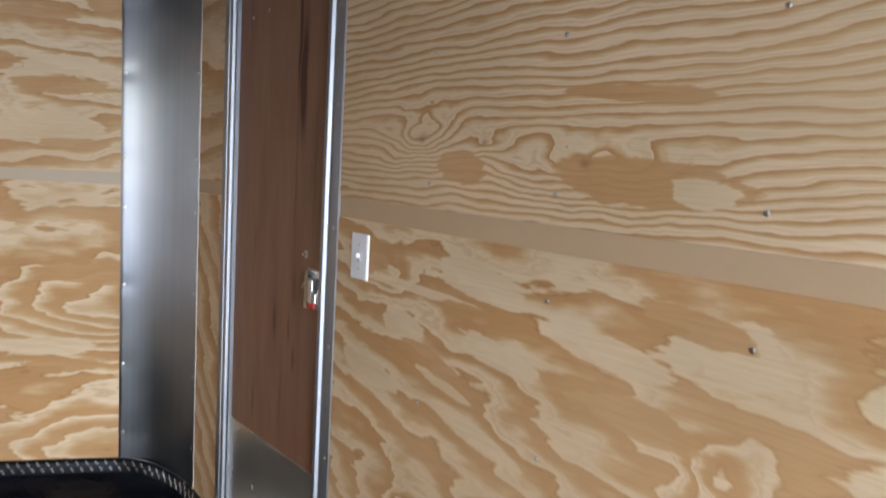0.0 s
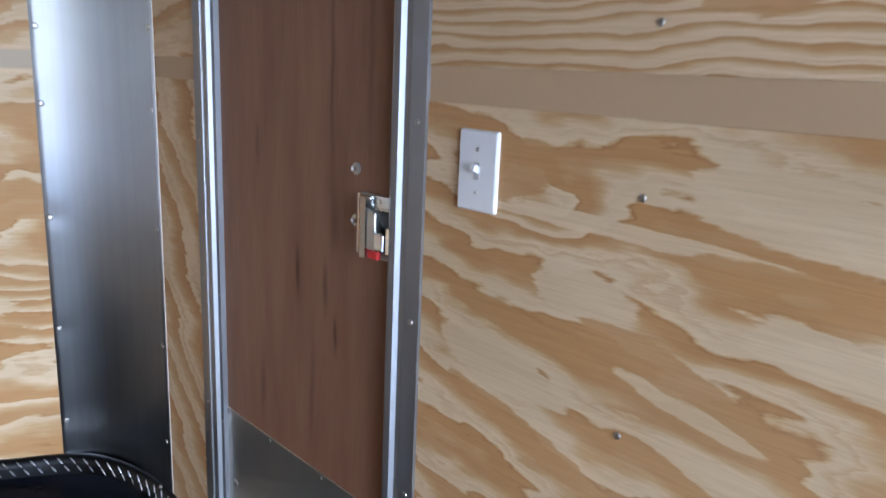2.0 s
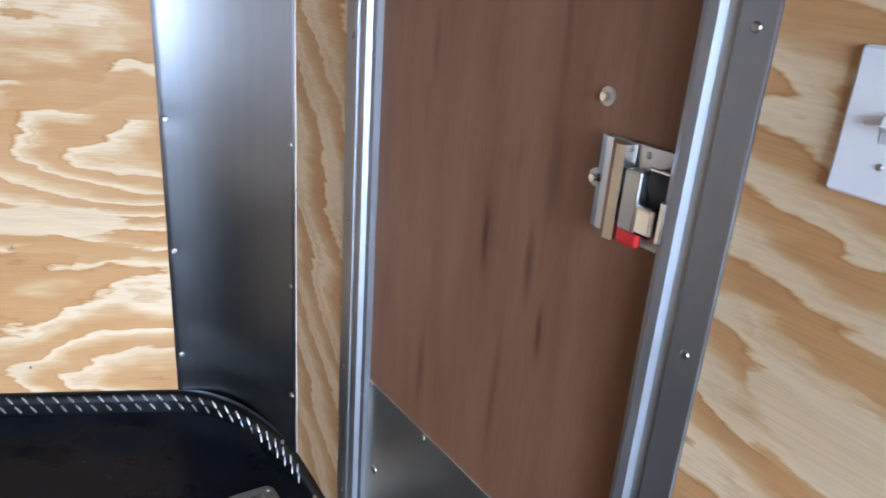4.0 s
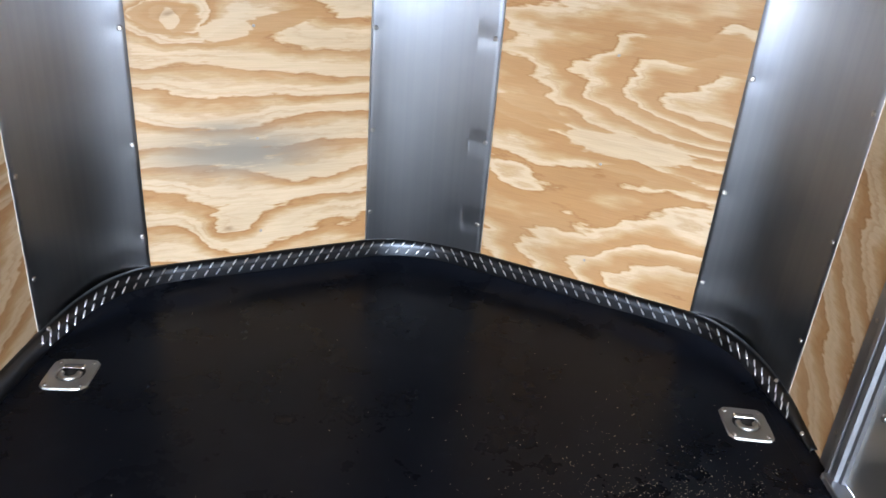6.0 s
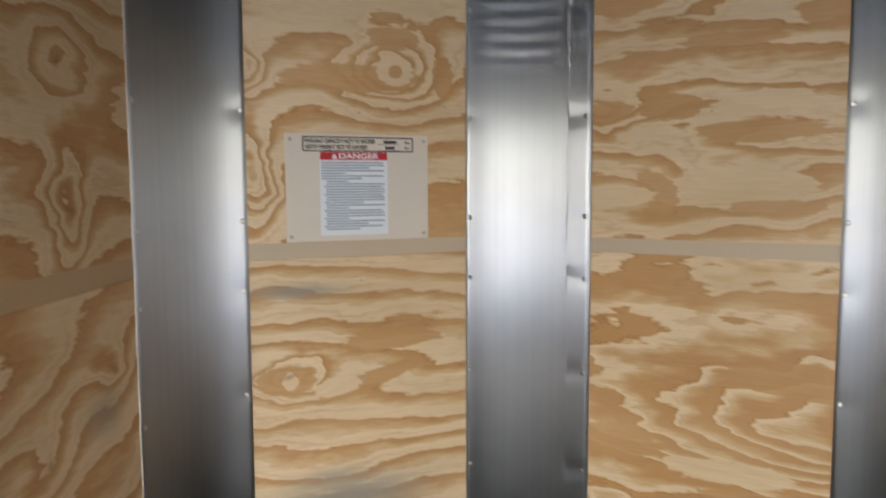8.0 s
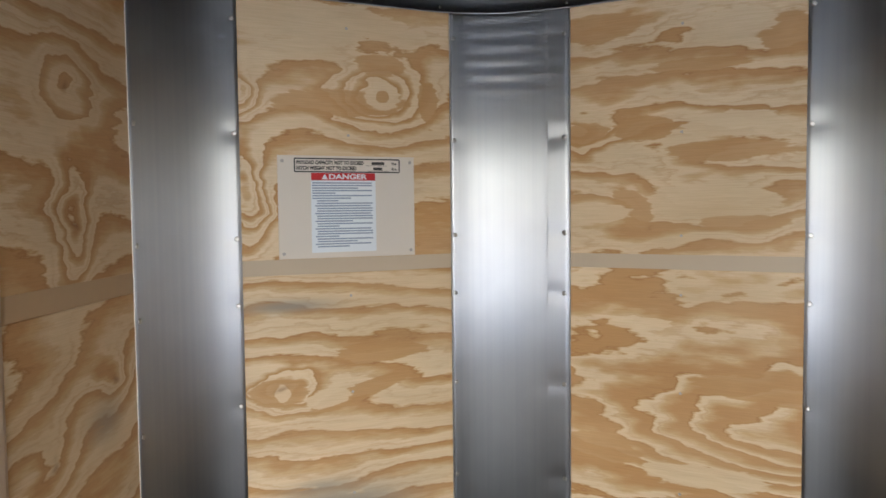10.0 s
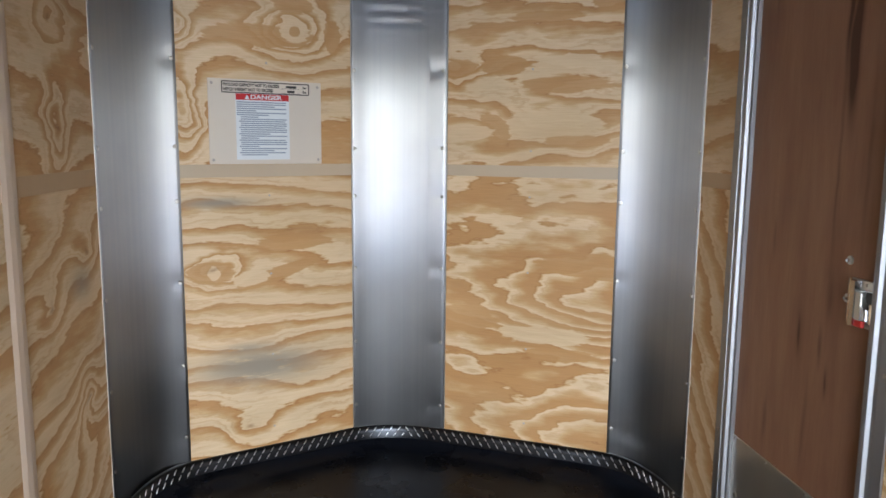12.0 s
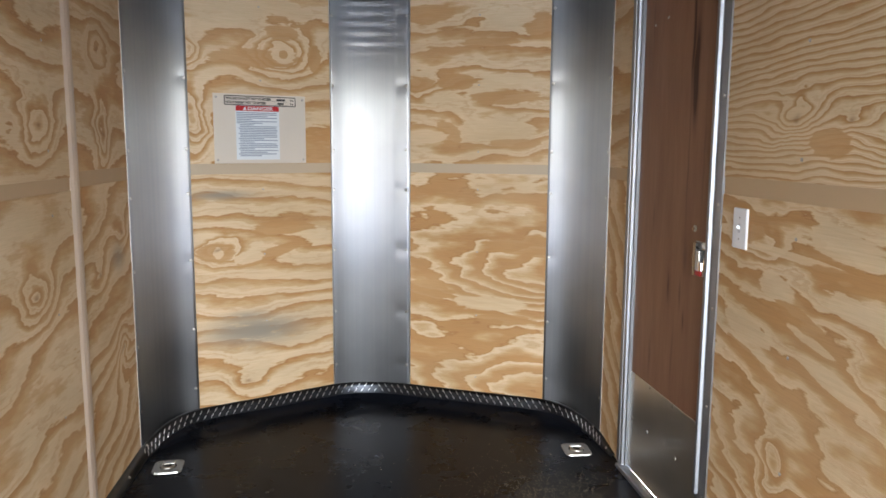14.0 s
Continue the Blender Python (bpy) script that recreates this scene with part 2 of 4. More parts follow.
SEAM_PALE = plain("pale_seam_strip", (0.51, 0.41, 0.30), 0.55, 0, 0.10, 25)
BATTEN = plain("beige_plastic_moulding", (0.58, 0.46, 0.36), 0.45, 0, 0.08, 20)
WHITE = plain("white_plastic", (0.78, 0.79, 0.82), 0.32, 0, 0.03)
GREYP = plain("grey_plastic", (0.50, 0.50, 0.54), 0.35, 0, 0.06)
BOARD = plain("ivory_board", (0.66, 0.60, 0.53), 0.42, 0, 0.05, 15)
PAPER = plain("label_paper", (0.72, 0.76, 0.80), 0.5, 0, 0.04)
INK = plain("black_ink", (0.03, 0.03, 0.03), 0.55)
BLUEINK = plain("grey_blue_print", (0.25, 0.31, 0.40), 0.55)
RED = plain("red_plastic", (0.55, 0.02, 0.02), 0.4)
REDINK = plain("red_print", (0.50, 0.015, 0.02), 0.5)
BLACKTOP = plain("black_ceiling_foil", (0.012, 0.013, 0.015), 0.35, 0, 0.3, 12)
SHELL = plain("galvanised_shell", (0.45, 0.46, 0.47), 0.5, 0.6)
# the shaded yard's skylight blue is put into the gravel's colour
GRAVEL = plain("gravel_with_sky_blue", (0.46, 0.55, 0.67), 0.9, 0, 0.4, 25, 0.4)
SAWDUST = plain("pale_sawdust", (0.48, 0.40, 0.28), 0.8)


# ---- geometry helpers ----
def part(name, bm, material, parent=None, label="", m=None, smooth=False):
    me = bpy.data.meshes.new(name)
    bm.normal_update()
    bm.to_mesh(me)
    bm.free()
    me.materials.append(material)
    for p in me.polygons:
        p.use_smooth = smooth
    ob = new(name, me)
    if parent is not None:
        ob.parent = parent
    if m is not None:
        ob.matrix_basis = m
    if label:
        ob["label"] = label
    return ob


def slab(lo, hi, bevel=0.0, seg=2, bm=None):
    bm = bm or bmesh.new()
    made = bmesh.ops.create_cube(bm, size=1)["verts"]
    for v in made:
        v.co = Vector([(a + b) / 2 + c * (b - a) for a, b, c in zip(lo, hi, v.co)])
    if bevel:
        edges = list({e for v in made for e in v.link_edges})
        bmesh.ops.bevel(bm, geom=edges, offset=bevel, segments=seg, affect="EDGES", profile=0.5)
    return bm


def disc(r, depth, n=16, bm=None, centre=(0, 0, 0)):
    """A short cylinder whose axis is local y, from y = -depth to 0."""
    bm = bm or bmesh.new()
    rings = [[bm.verts.new((centre[0] + r * math.cos(a), centre[1] + y, centre[2] + r * math.sin(a))) for a in [2 * math.pi * i / n for i in range(n)]] for y in (0, -depth)]
    for i in range(n):
        bm.faces.new((rings[0][i], rings[0][(i + 1) % n], rings[1][(i + 1) % n], rings[1][i]))
    bm.faces.new(rings[1])
    bm.faces.new(list(reversed(rings[0])))
    bmesh.ops.recalc_face_normals(bm, faces=bm.faces)
    return bm


def rounded(w, h, r, y0, y1, bm=None, centre=(0, 0), n=6, taper=0.0):
    """A plate with rounded corners in the local xz plane, from y0 (front) to y1; taper: how far the front is drawn in."""
    bm = bm or bmesh.new()
    rows = []
    for y, t in ((y1, 0), (y0 + taper, 0), (y0, taper)) if taper else ((y1, 0), (y0, 0)):
        ring = []
        for cx, cz, a0 in ((1, 1, 0), (-1, 1, 90), (-1, -1, 180), (1, -1, 270)):
            for i in range(n + 1):
                a = radians(a0 + 90 * i / n)
                rr = max(r - t, 0.0005)
                ring.append(bm.verts.new((centre[0] + cx * (w / 2 - r) + rr * math.cos(a), y, centre[1] + cz * (h / 2 - r) + rr * math.sin(a))))
        rows.append(ring)
    for a, b in zip(rows, rows[1:]):
        for i in range(len(a)):
            bm.faces.new((a[i], a[(i + 1) % len(a)], b[(i + 1) % len(a)], b[i]))
    bm.faces.new(rows[-1])
    bm.faces.new(list(reversed(rows[0])))
    bmesh.ops.recalc_face_normals(bm, faces=bm.faces)
    return bm


def prism(profile, z0, z1, bm=None):
    """An upright extrusion of a closed outline of (x, y)."""
    bm = bm or bmesh.new()
    a = [bm.verts.new((x, y, z0)) for x, y in profile]
    b = [bm.verts.new((x, y, z1)) for x, y in profile]
    for i in range(len(a)):
        j = (i + 1) % len(a)
        bm.faces.new((a[i], a[j], b[j], b[i]))
    bm.faces.new(list(reversed(a)))
    bm.faces.new(b)
    bmesh.ops.recalc_face_normals(bm, faces=bm.faces)
    return bm


def screw_mesh():
    bm = bmesh.new()
    prof = ((1.0, 0.0), (0.92, -0.28), (0.66, -0.45), (0.3, -0.5))
    n = 10
    rings = [[bm.verts.new((r * math.cos(2 * math.pi * i / n), y, r * math.sin(2 * math.pi * i / n))) for i in range(n)] for r, y in prof]
    for a, b in zip(rings, rings[1:]):
        for i in range(n):
            bm.faces.new((a[i], a[(i + 1) % n], b[(i + 1) % n], b[i]))
    pit = bm.verts.new((0, -0.25, 0))
    for i in range(n):
        bm.faces.new((rings[-1][i], rings[-1][(i + 1) % n], pit))
    bmesh.ops.recalc_face_normals(bm, faces=bm.faces)
    me = bpy.data.meshes.new("screw")
    bm.to_mesh(me)
    bm.free()
    me.materials.append(SCREW)
    for p in me.polygons:
        p.use_smooth = True
    return me


SCREWHEAD = screw_mesh()


def screw(parent, at, r=0.0045, turn=None):
    """A domed screw head that faces local -y."""
    ob = new("screw", SCREWHEAD)
    ob.parent = parent
    ob.matrix_basis = Matrix.Translation(at) @ (turn or Matrix()) @ Matrix.Diagonal((r, r, r, 1))
    return ob


def structure(ob, label, category):
    return tagged(ob, label, category, kind="structure")


def bezier(a, c, b, n):
    return [((1 - t) ** 2 * a[0] + 2 * t * (1 - t) * c[0] + t * t * b[0], (1 - t) ** 2 * a[1] + 2 * t * (1 - t) * c[1] + t * t * b[1]) for t in [i / n for i in range(n + 1)]]


# ---- plan: frames of the four walls (x along the wall seen from inside, y outwards, z up) ----
XL, XR, TOP = -0.947, 1.03, 2.095
APEX = (-0.0134, 3.749)
NL0, NR1 = (XL, 3.290), (XR, 3.256)


def wall_frame(a, b):
    return pose(a[0], a[1], 0, 0, 0, math.degrees(math.atan2(b[1] - a[1], b[0] - a[0])))


F_LEFT = wall_frame((XL, -0.469), NL0)
F_NL = Matrix.Translation((0, 0, -0.02)) @ wall_frame(NL0, APEX)
F_NR = Matrix.Translation((0, 0, -0.022)) @ wall_frame(APEX, NR1) @ pose(0.054, 0, 0)
F_RIGHT = wall_frame((XR, 3.302), (XR, REAR))
NL_LEN, NR_LEN = math.dist(NL0, APEX), math.dist(APEX, NR1)
PLY = 0.012


def shell(name, m, boxes, label):
    bm = bmesh.new()
    for lo, hi in boxes:
        slab(lo, hi, bm=bm)
    ob = part(name, bm, SHELL, None, m=m)
    return structure(ob, label, "wall")


def sloped(u0, u1, y0, y1, low, high):
    """A board from u0 to u1 whose lower and upper edges run straight between two heights each."""
    bm = slab((u0, y0, 0), (u1, y1, 1))
    for v in bm.verts:
        t = 0 if v.co.x < (u0 + u1) / 2 else 1
        v.co.z = high[t] if v.co.z > 0.5 else low[t]
    return bm


def panel(parent, u0, u1, low, high, mat, dz=0.0):
    """dz: how far the sheet's grain sits above the wall's own zero."""
    bm = sloped(u0, u1, 0, PLY - 0.001, [z - dz for z in low], [z - dz for z in high])
    bmesh.ops.bevel(bm, geom=list(bm.edges), offset=0.0012, segments=1, affect="EDGES")
    return part("plywood_panel", bm, mat, parent, m=pose(0, 0, dz))


def seam(parent, u0, u1, low, high, mat):
    return part("seam_strip", sloped(u0, u1, 0.003, PLY - 0.002, low, high), mat, parent, "tan filler strip between the plywood sheets")


# left wall
wl = shell("wall_left", F_LEFT, [((REAR + 0.469, PLY, 0), (3.76, 0.06, TOP))], "side wall lined with unpainted pine plywood sheets")
DIV0, DIV1 = 2.915, 2.985
p_ll = plywood("ply_left_front_low", 11.3, 9, -0.42, 2.0, 0.35, [(3.36, 0.50, 0.06, 0.10, -1.8), (3.15, 0.83, 0.08, 0.08, 1.2), (3.42, 0.95, 0.08, 0.06, 1.4)], [(3.36, 0.86, 0.08, 0.05, 0.7)])
p_lu = plywood("ply_left_front_up", 5.1, 6, 0.1, 1.8, 0.4, [(3.258, 1.317, 0.06, 0.13, 2.2), (3.25, 1.62, 0.10, 0.10, -2.0)])
p_rl = plywood("ply_left_rear_low", 23.0, 6, -0.25, 2.2, 0.5, [(2.62, 0.85, 0.09, 0.08, 2.5)])
p_ru = plywood("ply_left_rear_up", 31.7, 8, 0.05, 1.8, 0.4, [(2.68, 1.34, 0.12, 0.09, 3.0)])


LEFT0 = REAR + 0.469
for u0, u1, lo, hi, low_mat, high_mat in ((DIV1, 3.548, 1.157, 1.209, p_ll, p_lu), (LEFT0, DIV0, 1.152, 1.193, p_rl, p_ru)):
    panel(wl, u0, u1, (0, 0), (lo, lo), low_mat, 0.014)
    panel(wl, u0, u1, (hi, hi), (TOP, TOP), high_mat, 0.014)
    seam(wl, u0, u1, (lo, lo), (hi, hi), SEAM)
for u in (-0.5, 0.3, 0.8, 1.3, 1.8, 2.3, 2.75):
    for z in (0.18, 0.46, 0.785, 1.085, 1.277, 1.594, 1.92):
        screw(wl, (u, 0, z))
bat = part("wall_moulding", prism([(DIV0 - 0.004, 0), (DIV0 + 0.012, -0.006), (DIV0 + 0.035, -0.008), (DIV1 - 0.012, -0.006), (DIV1 + 0.004, 0), (DIV1, PLY), (DIV0, PLY)], 0.0, TOP), BATTEN, m=F_LEFT)
structure(bat, "beige upright moulding strip over a plywood joint", "moulding")

# nose, two slanting walls
wnl = shell("wall_nose_left", F_NL, [((0, PLY, 0.02), (NL_LEN, 0.06, TOP + 0.02))], "slanting nose wall lined with unpainted pine plywood")
p1 = plywood("ply_nose_left_low", 2.4, 11.5, 0.05, 1.8, 0.5, [(0.316, 0.833, 0.12, 0.05, 2.4), (0.45, 0.20, 0.10, 0.07, 1.1)],
             [(0.50, 0.44, 0.22, 0.07, 0.95), (0.33, 1.09, 0.14, 0.020, 0.9), (0.42, 0.52, 0.10, 0.02, 0.6), (0.41, 0.45, 0.14, 0.04, 0.6)], 0.36,
             patches=[(0.64, 0.925, 0.14, 0.026, 0, FLAME), (0.56, 0.805, 0.16, 0.024, 0.28, FLAME), (0.45, 0.795, 0.06, 0.025, 0.1, CREAM), (0.3, 0.83, 0.075, 0.038, 0, FLAME), (0.31, 0.825, 0.018, 0.022, 0, CREAM)])
p2 = plywood("ply_nose_left_up", 8.8, 7, -0.1, 1.5, 0.5, [(0.645, 1.737, 0.14, 0.10, 3.6), (0.22, 1.42, 0.06, 0.13, 3.0), (0.19, 1.72, 0.05, 0.06, 2.2)], dark=0.40, pith=False,
             patches=[(0.5, 1.705, 0.19, 0.035, 0, FLAME), (0.645, 1.737, 0.045, 0.035, 0, CREAM), (0.645, 1.737, 0.017, 0.015, 0, FLAME), (0.64, 1.835, 0.07, 0.03, 0, FLAME), (0.8, 1.715, 0.025, 0.06, -0.3, FLAME), (0.42, 1.95, 0.25, 0.05, 0, CREAM)])
panel(wnl, 0.196, 0.877, (0.03, 0.03), (1.186, 1.186), p1)
panel(wnl, 0.196, 0.877, (1.233, 1.233), (TOP + 0.02, TOP + 0.02), p2)
seam(wnl, 0.196, 0.877, (1.186, 1.186), (1.233, 1.233), SEAM_PALE)
for z in (0.185, 0.484, 0.808, 1.113, 1.611, 1.938):
    screw(wnl, (0.53, 0, z))

wnr = shell("wall_nose_right", F_NR, [((-0.054, PLY, 0.022), (NR_LEN - 0.054, 0.06, TOP + 0.022))], "slanting nose wall lined with unpainted pine plywood")
p3 = plywood("ply_nose_right_low", 17.9, 5.5, 0.05, 1.0, 0.9, [(1.00, 0.72, 0.72, 0.17, 5.5), (0.95, 0.12, 0.62, 0.17, 5.0)], dark=0.66, pith=False, bend=0.2,
             patches=[(0.42, 1.02, 0.09, 0.018, 0, CREAM), (0.8, 0.855, 0.15, 0.045, 0, FLAME), (0.62, 0.56, 0.16, 0.03, 0, CREAM), (0.69, 0.485, 0.12, 0.022, 0, FLAME), (0.3, 0.6, 0.12, 0.05, 0, FLAME)])
p4 = plywood("ply_nose_right_up", 41.2, 9, 0.0, 2.6, 0.9, [(0.20, 1.62, 0.16, 0.04, 2.4)], dark=0.42, pith=False,
             patches=[(0.25, 1.617, 0.07, 0.028, 0, FLAME), (0.46, 1.62, 0.08, 0.036, 0, FLAME), (0.7, 1.62, 0.13, 0.036, 0, CREAM), (0.69, 1.55, 0.17, 0.026, 0, FLAME), (0.63, 1.4, 0.16, 0.045, 0, CREAM), (0.41, 1.38, 0.05, 0.055, -0.4, FLAME), (0.29, 1.365, 0.1, 0.028, 0, CREAM), (0.74, 1.335, 0.12, 0.016, 0, FLAME), (0.29, 1.94, 0.12, 0.04, 0, FLAME), (0.85, 1.87, 0.06, 0.055, 0, FLAME), (0.61, 1.8, 0.12, 0.018, 0, FLAME), (0.73, 1.92, 0.08, 0.035, 0, CREAM)])
panel(wnr, 0.213, 0.898, (0.03, 0.03), (1.191, 1.191), p3)
panel(wnr, 0.213, 0.898, (1.236, 1.236), (TOP + 0.022, TOP + 0.022), p4)
seam(wnr, 0.213, 0.898, (1.191, 1.191), (1.236, 1.236), SEAM_PALE)
for z in (0.183, 0.497, 0.811, 1.113, 1.294, 1.606, 1.927):
    screw(wnr, (0.559, 0, z))

# right wall with the doorway
DOOR0, DOOR1, DOORTOP = 0.492, 1.265, 1.983
RIGHT1 = 3.302 - REAR
wr = shell("wall_right", F_RIGHT, [((0.06, PLY, 0), (DOOR0 + 0.02, 0.06, TOP)), ((DOOR1 - 0.02, PLY, 0), (RIGHT1, 0.06, TOP)), ((DOOR0 + 0.02, PLY, DOORTOP - 0.02), (DOOR1 - 0.02, 0.06, TOP))],
           "side wall lined with unpainted pine plywood round a side door")
p5 = plywood("ply_right_front_low", 14.2, 5, 1.5, 1.5, 0.3, dark=0.45)
p6 = plywood("ply_right_front_up", 3.7, 7, -0.2, 1.8, 0.35)
p7 = plywood("ply_right_rear_low", 27.5, 12, 0.10, 1.6, 1.15, [(1.50, 0.99, 0.08, 0.05, 1.2), (1.60, 0.40, 0.06, 0.09, 1.8), (2.40, 0.80, 0.06, 0.09, 1.8)], dark=0.55, fan=(1.2, 1.0, 0.5), pith=False,
             patches=[(1.81, 1.018, 0.12, 0.032, -0.1, CREAM), (1.57, 0.88, 0.07, 0.031, -0.1, CREAM), (1.43, 0.743, 0.11, 0.034, -0.15, CREAM), (1.73, 0.777, 0.09, 0.011, -0.2, CREAM), (1.9, 0.88, 0.09, 0.024, -0.1, CREAM), (1.6, 0.971, 0.2, 0.011, -0.03, CREAM), (1.83, 0.7, 0.13, 0.022, -0.2, CREAM), (2.41, 1.0, 0.06, 0.045, 0, CREAM), (1.85, 0.944, 0.14, 0.018, -0.06, FLAME), (1.46, 0.811, 0.13, 0.017, -0.15, FLAME), (1.43, 1.03, 0.09, 0.035, 0, FLAME), (1.68, 0.82, 0.1, 0.02, -0.2, FLAME), (1.5, 0.649, 0.13, 0.019, -0.3, FLAME), (2.33, 1.03, 0.1, 0.022, -0.1, FLAME), (2.2, 0.86, 0.14, 0.03, -0.1, FLAME), (2.15, 0.95, 0.12, 0.025, -0.1, CREAM)])
p8 = plywood("ply_right_rear_up", 36.1, 50, -0.02, 1.8, 1.1, [(1.614, 1.317, 0.12, 0.06, 4.2), (1.82, 1.30, 0.07, 0.03, 1.7), (2.10, 1.25, 0.26, 0.05, 3.0), (1.85, 1.80, 0.30, 0.08, 4.5)], dark=0.34,
             patches=[(1.75, 1.252, 0.07, 0.028, -0.04, FLAME), (2.2, 1.24, 0.17, 0.034, -0.06, FLAME), (2.12, 1.627, 0.14, 0.024, 0.05, FLAME), (1.74, 1.675, 0.09, 0.022, 0.09, FLAME), (2.17, 1.388, 0.15, 0.011, -0.06, FLAME), (1.89, 1.672, 0.09, 0.024, 0.08, CREAM), (2.19, 1.622, 0.05, 0.02, 0.05, CREAM), (1.58, 1.682, 0.08, 0.028, 0.08, CREAM), (2.32, 1.229, 0.05, 0.021, -0.05, CREAM)])


panel(wr, 0.228, DOOR0, (0, 0), (1.164, 1.164), p5, 0.015)
panel(wr, 0.228, DOOR0, (1.213, 1.213), (DOORTOP + 0.004, DOORTOP + 0.004), p6, 0.015)
seam(wr, 0.228, DOOR0, (1.164, 1.164), (1.213, 1.213), SEAM)
panel(wr, DOOR1, RIGHT1, (0, 0), (1.163, 1.163), p7, 0.058)
panel(wr, DOOR1, RIGHT1, (1.214, 1.214), (TOP, TOP), p8, 0.058)
seam(wr, DOOR1, RIGHT1, (1.163, 1.163), (1.214, 1.214), SEAM)
part("door_header", slab((0.228, 0.0, DOORTOP + 0.007), (DOOR1 - 0.002, PLY - 0.001, TOP)), LUAN, wr, "reddish-brown header board above the door")
for u in (1.643, 2.02, 2.422, 2.82, 3.21, 3.6, 4.0):
    for z in (0.18, 0.46, 0.77, 1.073, 1.27, 1.554, 1.85):
        screw(wr, (u, 0, z), 0.005)

# rear frame of the open ramp door, ceiling, ground
rear = bmesh.new()
slab((XL - 0.06, REAR - 0.06, 0), (XL + 0.07, REAR, TOP), bm=rear)
slab((XR - 0.07, REAR - 0.06, 0), (XR + 0.06, REAR, TOP), bm=rear)
slab((XL + 0.07, REAR - 0.06, 1.975), (XR - 0.07, REAR, TOP), bm=rear)
structure(part("wall_rear", rear, SHELL), "metal frame round the open rear of the trailer", "wall")
structure(part("ceiling", slab((XL - 0.06, REAR - 0.06, TOP), (XR + 0.06, 3.86, TOP + 0.05)), BLACKTOP), "black foil ceiling above the plywood walls", "ceiling")
g = bmesh.new()
bmesh.ops.create_grid(g, x_segments=8, y_segments=8, size=400)
structure(part("ground", g, GRAVEL, m=pose(0, 0, -0.5, HITCH)), "pale gravel yard outside the trailer, with skylight blue in its colour", "ground")

# ---- floor: black rubber sheet, turned up against the nose ----
def trim_path():
    """Plan of the tread-plate trim: x, y, inward way, and how far it lies from upright (0) to flat (1)."""
    pts = [(XL + 0.012, y) for y in np.linspace(REAR, 2.96, 46)]
    pts += bezier((XL + 0.012, 2.96), (XL + 0.012, 3.27), (-0.72, 3.389), 16)[1:]
    pts += [(x, 3.389 + (x + 0.72) * 0.492) for x in np.linspace(-0.72, -0.13, 26)[1:]]
    pts += bezier((-0.13, 3.6793), (0.01, 3.720), (0.15, 3.6599), 10)[1:]
    pts += [(x, 3.6599 - (x - 0.15) * 0.4726) for x in np.linspace(0.15, 0.80, 28)[1:]]
    pts += bezier((0.80, 3.353), (1.018, 3.25), (1.018, 2.97), 16)[1:]
    pts += [(1.018, y) for y in np.linspace(2.97, 2.835, 7)[1:]]
    return pts


PTS = trim_path()


def lay(x, y):
    """1 where the strip lies towards the floor along the side walls, 0 where it stands at the nose."""
    s = min(max((3.36 - y) / 0.30, 0), 1)
    return s * s * (3 - 2 * s)


def edge_rows():
    top, low = [], []
    for i, (x, y) in enumerate(PTS):
        a, b = PTS[max(i - 1, 0)], PTS[min(i + 1, len(PTS) - 1)]
        d = Vector((b[0] - a[0], b[1] - a[1])).normalized()
        inn = Vector((d.y, -d.x))
        f = lay(x, y)
        tip = min(1.0, 0.25 + (len(PTS) - 1 - i) / 12)
        top.append(Vector((x, y, 0.087 * (1 - f) + 0.042 * f * tip)))
        off = 0.008 * (1 - f) + 0.016 * f * tip
        low.append(Vector((x + inn.x * off, y + inn.y * off, 0.036 * (1 - f) + 0.006 * f)))
    return top, low


T_TOP, T_LOW = edge_rows()


def nose_y(x):
    """Where the rubber sheet ends at x, along the foot of the trim."""
    best = REAR
    for a, b in zip(T_LOW, T_LOW[1:]):
        lo, hi = min(a.x, b.x), max(a.x, b.x)
        if lo <= x <= hi and hi - lo > 1e-6:
            t = (x - a.x) / (b.x - a.x)
            best = max(best, a.y + t * (b.y - a.y))
    return best


